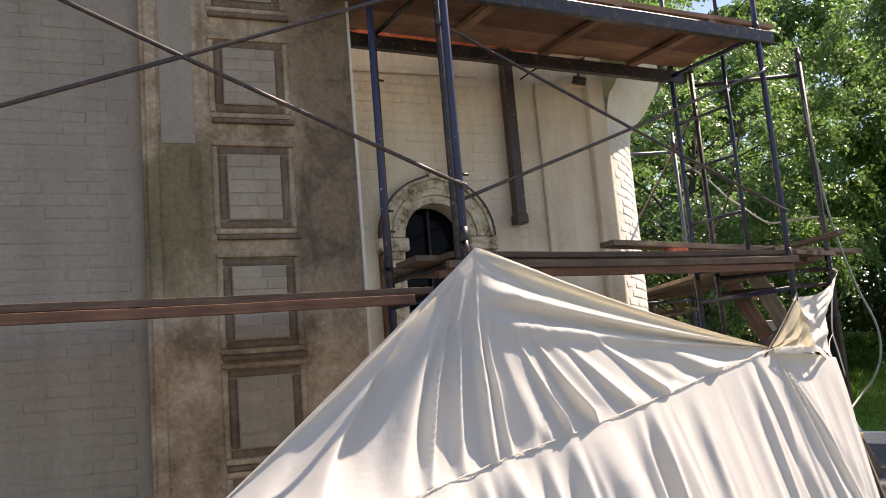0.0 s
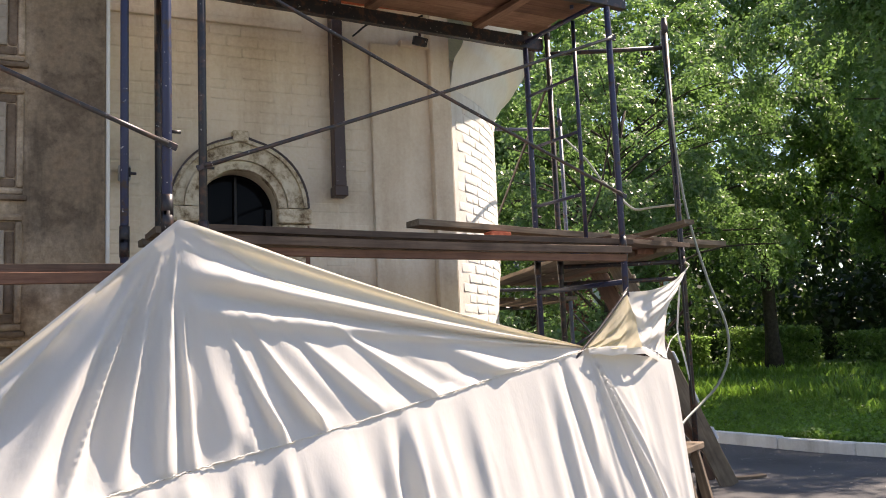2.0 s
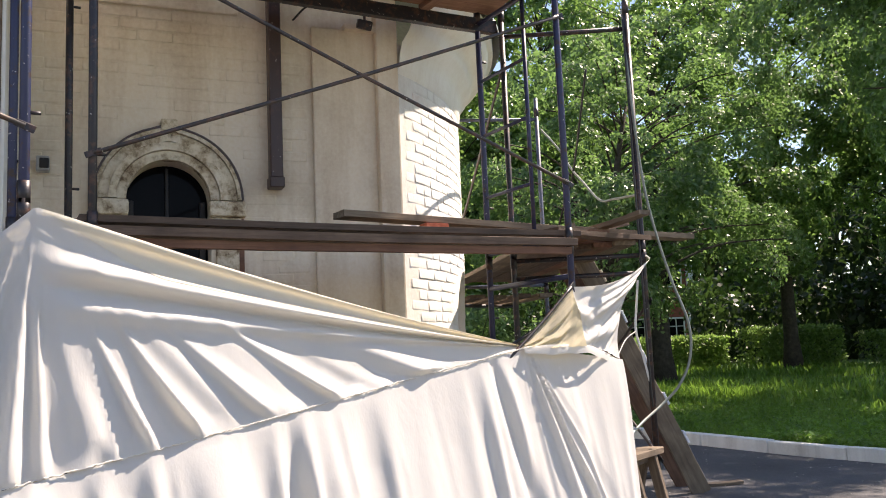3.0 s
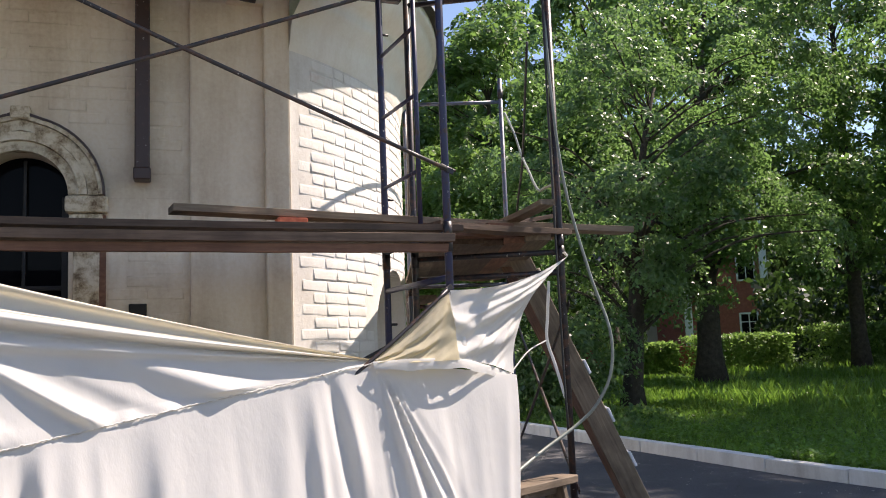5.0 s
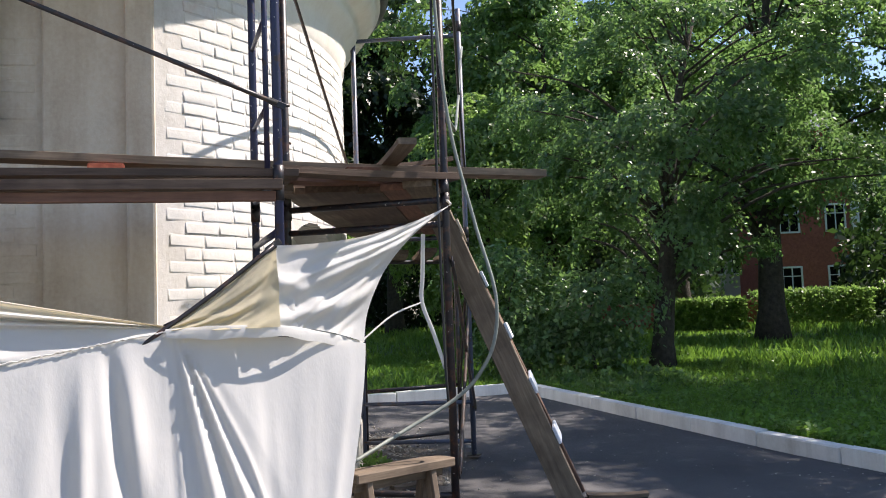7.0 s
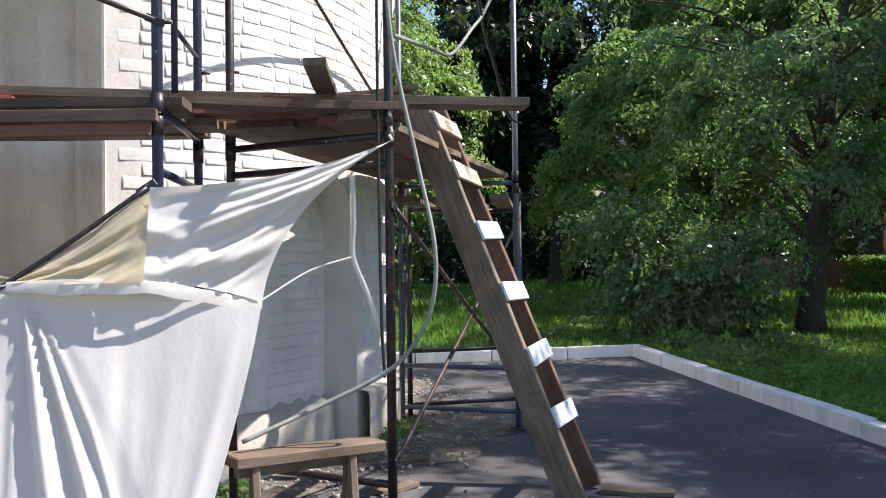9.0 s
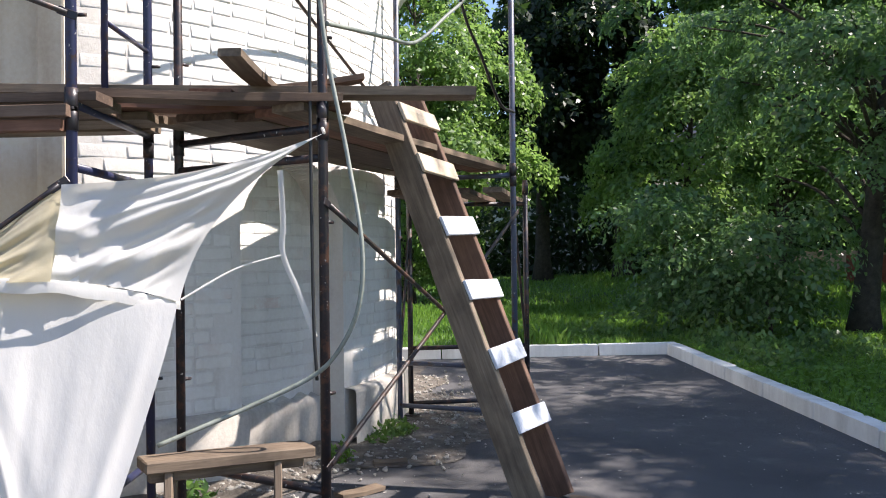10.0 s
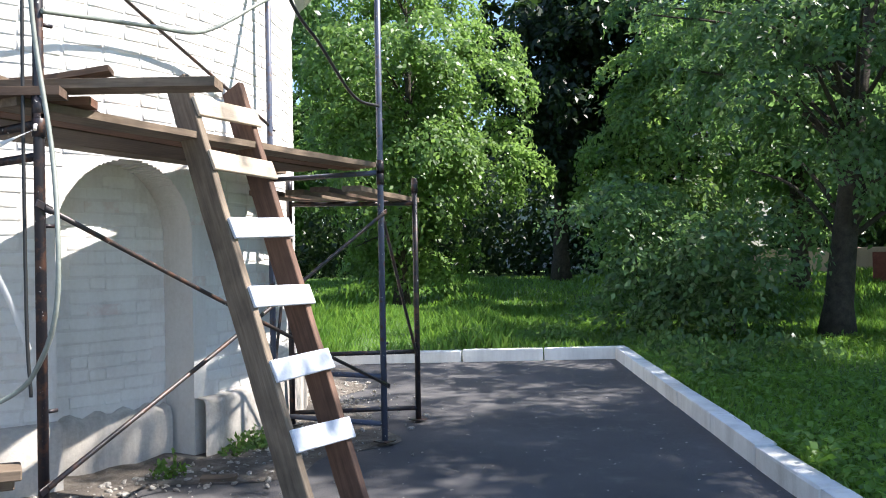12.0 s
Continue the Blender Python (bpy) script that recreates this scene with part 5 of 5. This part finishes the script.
def grass():
    rng = np.random.default_rng(5)
    def blades(i, j, hmin, hmax, wd):
        x = K[0] + i * KA[0] + j * KB[0]
        y = K[1] + i * KA[1] + j * KB[1]
        ok = (np.hypot(x - AC[0], y - AC[1]) > AR + 0.3)
        x, y, i, j = x[ok], y[ok], i[ok], j[ok]
        n = len(x)
        z = lawn_level(x, y) - 0.03
        a = rng.uniform(0, 2 * math.pi, n)
        tall = 0.6 + 0.8 * np.clip(wob(x * 1.1 + y * 0.7, 1.0) + 0.4, 0, 1)
        h = rng.uniform(hmin, hmax, n) * tall
        ln = rng.uniform(0.1, 0.6, n) * h
        b = rng.uniform(0, 2 * math.pi, n)
        w = wd * rng.uniform(0.6, 1.4, n)
        V = np.empty((n, 4, 3))
        base = np.stack([x, y, z], -1)
        s = np.stack([np.cos(a) * w, np.sin(a) * w, np.zeros(n)], -1)
        tip = np.stack([np.cos(b) * ln, np.sin(b) * ln, h], -1)
        V[:, 0], V[:, 1] = base - s, base + s
        V[:, 2] = base + tip * np.array([0.4, 0.4, 0.65]) + s * 0.7
        V[:, 3] = base + tip
        return V.reshape(-1, 3)
    n1 = 95000
    i = rng.uniform(-9, 0, n1)
    j = rng.uniform(-7, 5, n1)
    side = rng.uniform(0, 1, n1) < 0.5
    i = np.where(side, rng.uniform(-9, 7.5, n1), np.minimum(i, -0.17))
    j = np.where(side, 0.17 + 6.5 * rng.uniform(0, 1, n1) ** 1.5, j)
    V = [blades(i, j, 0.06, 0.25, 0.008)]
    n2 = 50000
    i2, j2 = rng.uniform(-28, -6, n2), rng.uniform(-14, 18, n2)
    V.append(blades(i2, j2, 0.10, 0.30, 0.02))
    i3, j3 = rng.uniform(-7, 8, 32000), rng.uniform(6, 24, 32000)
    V.append(blades(i3, j3, 0.08, 0.26, 0.016))
    V = np.concatenate(V)
    n = len(V) // 4
    me = bpy.data.meshes.new("grass")
    me.vertices.add(len(V))
    me.vertices.foreach_set("co", V.reshape(-1))
    me.loops.add(n * 4)
    me.loops.foreach_set("vertex_index", np.arange(n * 4, dtype=np.int32))
    me.polygons.add(n)
    me.polygons.foreach_set("loop_start", np.arange(0, n * 4, 4, dtype=np.int32))
    me.polygons.foreach_set("loop_total", np.full(n, 4, dtype=np.int32))
    me.materials.append(M_GRASS)
    me.update(calc_edges=True)
    tagged(part("grass", me, None), "uncut green grass of the lawn", "grass", kind="stuff")


grass()


def ground_cover():
    """Low broad-leaved herbs that cover the lawn beside the drive."""
    rng = np.random.default_rng(15)
    n = 70000
    i = rng.uniform(-7, 9.5, n)
    j = 0.17 + 7.0 * rng.uniform(0, 1, n) ** 1.6
    x, y = K[0] + i * KA[0] + j * KB[0], K[1] + i * KA[1] + j * KB[1]
    ok = wob(x * 1.3 + 2 * np.sin(y * 0.9), 2.0) + rng.normal(size=n) * 0.5 > -0.25
    x, y = x[ok], y[ok]
    z = lawn_level(x, y) + rng.uniform(0.0, 0.09, len(x)) * (1 + 0.8 * np.clip(wob(x * 0.9 - y * 1.4, 0.6), 0, 1))
    up = np.array([0, 0, 1.0]) + 0.4 * rng.normal(size=(len(x), 3))
    up /= np.linalg.norm(up, axis=1)[:, None]
    ob = part("ground_cover", leaf_mesh(np.stack([x, y, z], -1), 0.055, rng, M_GRASS, 0.1, 0.75, up), None)
    tagged(ob, "low broad-leaved herbs among the lawn grass", "plants", kind="stuff")


ground_cover()


def low_plants(name, cx, cy, rx, ry, n, size, mat, seed, h, label, zf):
    rng = np.random.default_rng(seed)
    r, a = np.sqrt(rng.uniform(0, 1, n)), rng.uniform(0, 2 * math.pi, n)
    x, y = r * np.cos(a) * rx, r * np.sin(a) * ry
    z = np.clip(np.abs(rng.normal(size=n)), 0, 1.7) * h * (1.1 - r)
    ob = part(name, leaf_mesh(np.stack([x, y, z + 0.01], -1), size, rng, mat, -0.4), None)
    ob.location = (cx, cy, zf)
    tagged(ob, label, "plants", kind="stuff")


for k, (wi, wj, wr, wn) in enumerate(((-0.9, 0.5, 0.5, 900), (-0.4, 0.75, 0.55, 1100), (0.35, 0.62, 0.42, 800), (1.1, 0.75, 0.5, 900), (1.9, 0.6, 0.4, 600), (-1.3, -0.6, 0.6, 700), (-0.9, -1.7, 0.5, 500), (-1.6, 1.6, 0.8, 1400), (0.6, 1.7, 0.8, 1200))):
    wx, wy = K + KA * wi + KB * wj
    low_plants("weeds", wx, wy, wr, wr, wn, 0.085, (M_LEAF, M_LEAF_LT)[k % 2], 50 + k, 0.15, "leafy weeds growing beside the kerb", float(lawn_level(wx, wy)))
low_plants("weeds", 2.30, 8.25, 0.12, 0.12, 120, 0.06, M_LEAF, 43, 0.16, "small weeds at the foot of the apse", 0.0)
low_plants("weeds", 2.28, 10.35, 0.10, 0.30, 300, 0.05, M_LEAF_DK, 44, 0.10, "small weeds at the foot of the apse", 0.0)
low_plants("weeds", 2.40, 9.5, 0.08, 0.14, 90, 0.05, M_GRASS, 45, 0.12, "small weeds at the foot of the apse", 0.0)


# ---- dirt and rubble at the foot of the apse ----
def dirt():
    ths = np.arange(-34, 80, 2.0)
    rows = []
    for f in np.linspace(0, 1, 8):
        row = []
        for t in ths:
            w = 0.75 + 0.28 * math.sin(t * 0.11) + 0.16 * math.sin(t * 0.37 + 1)
            p = apse_pt(t, 0, AR - 0.38 + (w + 0.4) * f)
            row.append((p[0], p[1], float(level(p[0], p[1])) + 0.006 + 0.035 * (1 - f) ** 2 * (1 + 0.5 * math.sin(t * 0.9))))
        rows.append(row)
    tagged(part("dirt_strip", grid_mesh(np.array(rows), M_DIRT), None), "sandy soil and plaster dust along the apse", "soil", kind="structure")
    rnd = random.Random(8)
    me = []
    for k in range(5):
        bm = bmesh.new()
        bmesh.ops.create_icosphere(bm, subdivisions=1, radius=1)
        for v in bm.verts:
            v.co *= rnd.uniform(0.65, 1.2)
        me.append(mesh_of(bm, M_DEBRIS))
    M = []
    L = []
    for _ in range(900):
        t = rnd.uniform(-30, 60)
        p = apse_pt(t, 0, AR + 0.12 + abs(rnd.gauss(0, 0.42)))
        s = 0.006 + 0.022 * rnd.random() ** 3
        M.append(pose(p[0], p[1], float(level(p[0], p[1])) + 0.012, rnd.uniform(0, 360), 0, rnd.uniform(0, 360)) @ Matrix.Diagonal((s * 1.5, s, s * 0.6, 1)))
        L.append(rnd.choice(me))
    tagged(part("rubble", join_pieces(L, M, M_DEBRIS), None), "small broken plaster and stone crumbs on the ground", "rubble", kind="stuff")


dirt()


def litter():
    rng = np.random.default_rng(9)
    n = 700
    i, j = rng.uniform(0.1, 8, n), -0.05 - 6.0 * rng.uniform(0, 1, n) ** 1.3
    x, y = K[0] + i * KA[0] + j * KB[0], K[1] + i * KA[1] + j * KB[1]
    ok = np.hypot(x - AC[0], y - AC[1]) > AR + 0.4
    p = np.stack([x, y, level(x, y) + 0.006], -1)[ok]
    me = leaf_mesh(p, 0.028, rng, M_DEBRIS)
    co = np.empty(len(me.vertices) * 3)
    me.vertices.foreach_get("co", co)
    co = co.reshape(-1, 3)
    base = level(co[:, 0], co[:, 1]) + 0.004
    co[:, 2] = np.maximum(base, base + 0.35 * (co[:, 2] - base))
    me.vertices.foreach_set("co", co.reshape(-1))
    tagged(part("leaf_litter", me, None), "scattered pale dry leaves and crumbs on the asphalt", "litter", kind="stuff")


litter()
for k, (x, y, a, ln) in enumerate(((4.35, 9.35, 12, 0.42), (3.0, 8.9, 70, 0.3), (2.75, 9.6, 40, 0.22))):
    e = Vector((math.cos(radians(a)), math.sin(radians(a)), 0)) * ln / 2
    plank((x - e.x, y - e.y, 0.035), (x + e.x, y + e.y, 0.035), 0.10, 0.025, M_WOOD_GREY, label="short wood offcut lying on the asphalt", group="offcuts", name="offcut")

# ---- kerb stones ----
kerb = tagged(new("kerb"), "row of whitewashed concrete kerb stones", "kerb", kind="structure")


def kerb_row(start, d, count, first=0.0):
    rnd = random.Random(int(start[0] * 10))
    kinds = []
    for k in range(4):
        bm = bmesh.new()
        vs = box(bm, (0.985, 0.15, 0.30), None, 0.014, 2)
        for v in bm.verts:
            v.co += Vector((0, rnd.uniform(-.003, .003), rnd.uniform(-.003, .003)))
        kinds.append(mesh_of(bm, M_KERB))
    for k in range(count):
        c = np.array(start) + np.array(d) * (k + 0.5 + first)
        ob = new("kerb_stone", kinds[k % 4])
        ob.parent = kerb
        e = np.array(d) * 0.5
        rise = math.degrees(math.atan(float(level(*(c + e))) - float(level(*(c - e)))))
        ob.matrix_world = pose(c[0], c[1], float(level(*c)) - 0.01 + rnd.uniform(-.004, .004), rnd.uniform(-.5, .5), -rise + rnd.uniform(-.2, .2), math.degrees(math.atan2(d[1], d[0])) + rnd.uniform(-.5, .5))


kerb_row(K + KB * 0.075, KA, 22)
kerb_row(K - KA * 0.075 + KB * 0.15, -KB, 18)

# ---- brick courses, the nearest as pieces of their own ----
rnd = random.Random(12)
BRICKS = brick_meshes(M_WASH, 0.258, 0.0775, 0.0038, 9, rnd)
HALVES = brick_meshes(M_WASH, 0.125, 0.0775, 0.0038, 6, rnd)
FLAT = brick_meshes(M_GREY_SHADE, 0.2498, 0.071, 0.0022, 5, rnd)
FLATC = brick_meshes(M_CREAM, 0.243, 0.078, 0.0045, 5, rnd)


def apse_bricks():
    near, rest = [], []
    step = math.degrees(0.266 / AR)
    z, row = 0.47, 0
    while z < 3.52:
        th = -30.6 + (step / 2 if row % 2 else 0) + rnd.uniform(-.3, .3)
        while th < 62:
            half = rnd.random() < 0.32
            w = step * (0.5 if half else 1.0)
            c = th + w / 2
            dz = niche_depth(c, z)
            same = all(niche_depth(c + o, z + q) == dz for o in (-w / 2, w / 2) for q in (-0.04, 0.04))
            if same and rnd.random() < (c + 31.2) / 2.4:
                x, y, _ = apse_pt(c, 0, AR - dz)
                m = pose(x, y, z + rnd.uniform(-.004, .004), rnd.uniform(-.4, .4), rnd.uniform(-1.0, 1.0), c + 90 + rnd.uniform(-.5, .5)) @ Matrix.Diagonal((rnd.uniform(0.96, 1.0), rnd.uniform(0.7, 1.0) * (0.6 if dz else 1) * min(1.0, max(0.35, (c + 31.0) / 5)), rnd.uniform(0.93, 1.0), 1))
                (near if (1.25 < z < 3.3 and -31 < c < -6.5 and not dz) else rest).append((rnd.choice(HALVES if half else BRICKS), m))
            th += w
        z += 0.0865
        row += 1
    near, rest = near[:300], rest + near[300:]
    for me, m in near:
        ob = new("brick", me)
        ob.parent = apse
        ob.matrix_world = m
    part("brickwork", join_pieces([a for a, _ in rest], [b for _, b in rest], M_WASH), None, apse)["kind"] = "stuff"


apse_bricks()


def flat_bricks(parent, s0, s1, z0, z1, off, kinds, mat, pitch_z, skip=None, gap=0.0):
    out = []
    z, row = z0, 0
    while z < z1:
        s = s0 + (0.125 if row % 2 else 0)
        while s < s1:
            if rnd.random() > gap and not (skip and skip(s, z)):
                out.append((rnd.choice(kinds), wall_m(s + rnd.uniform(-.006, .006), z, off) @ Matrix.Diagonal((1, rnd.uniform(0.3, 1.2), 1, 1))))
            s += 0.25
        z += pitch_z
        row += 1
    part("brickwork", join_pieces([a for a, _ in out], [b for _, b in out], mat), None, parent)["kind"] = "stuff"


flat_bricks(wall_left, -2.6, 0.24, 0.3, 5.0, OFF_LEFT, FLAT, M_GREY_SHADE, 0.078)
flat_bricks(wall_win, 1.45, 3.75, 1.3, 3.9, OFF_WIN, FLATC, M_CREAM, 0.086, lambda s, z: (abs(s - WIN_S) < 0.66 and z < 2.55) or math.hypot(s - WIN_S, z - WIN_SP) < 0.66, 0.25)
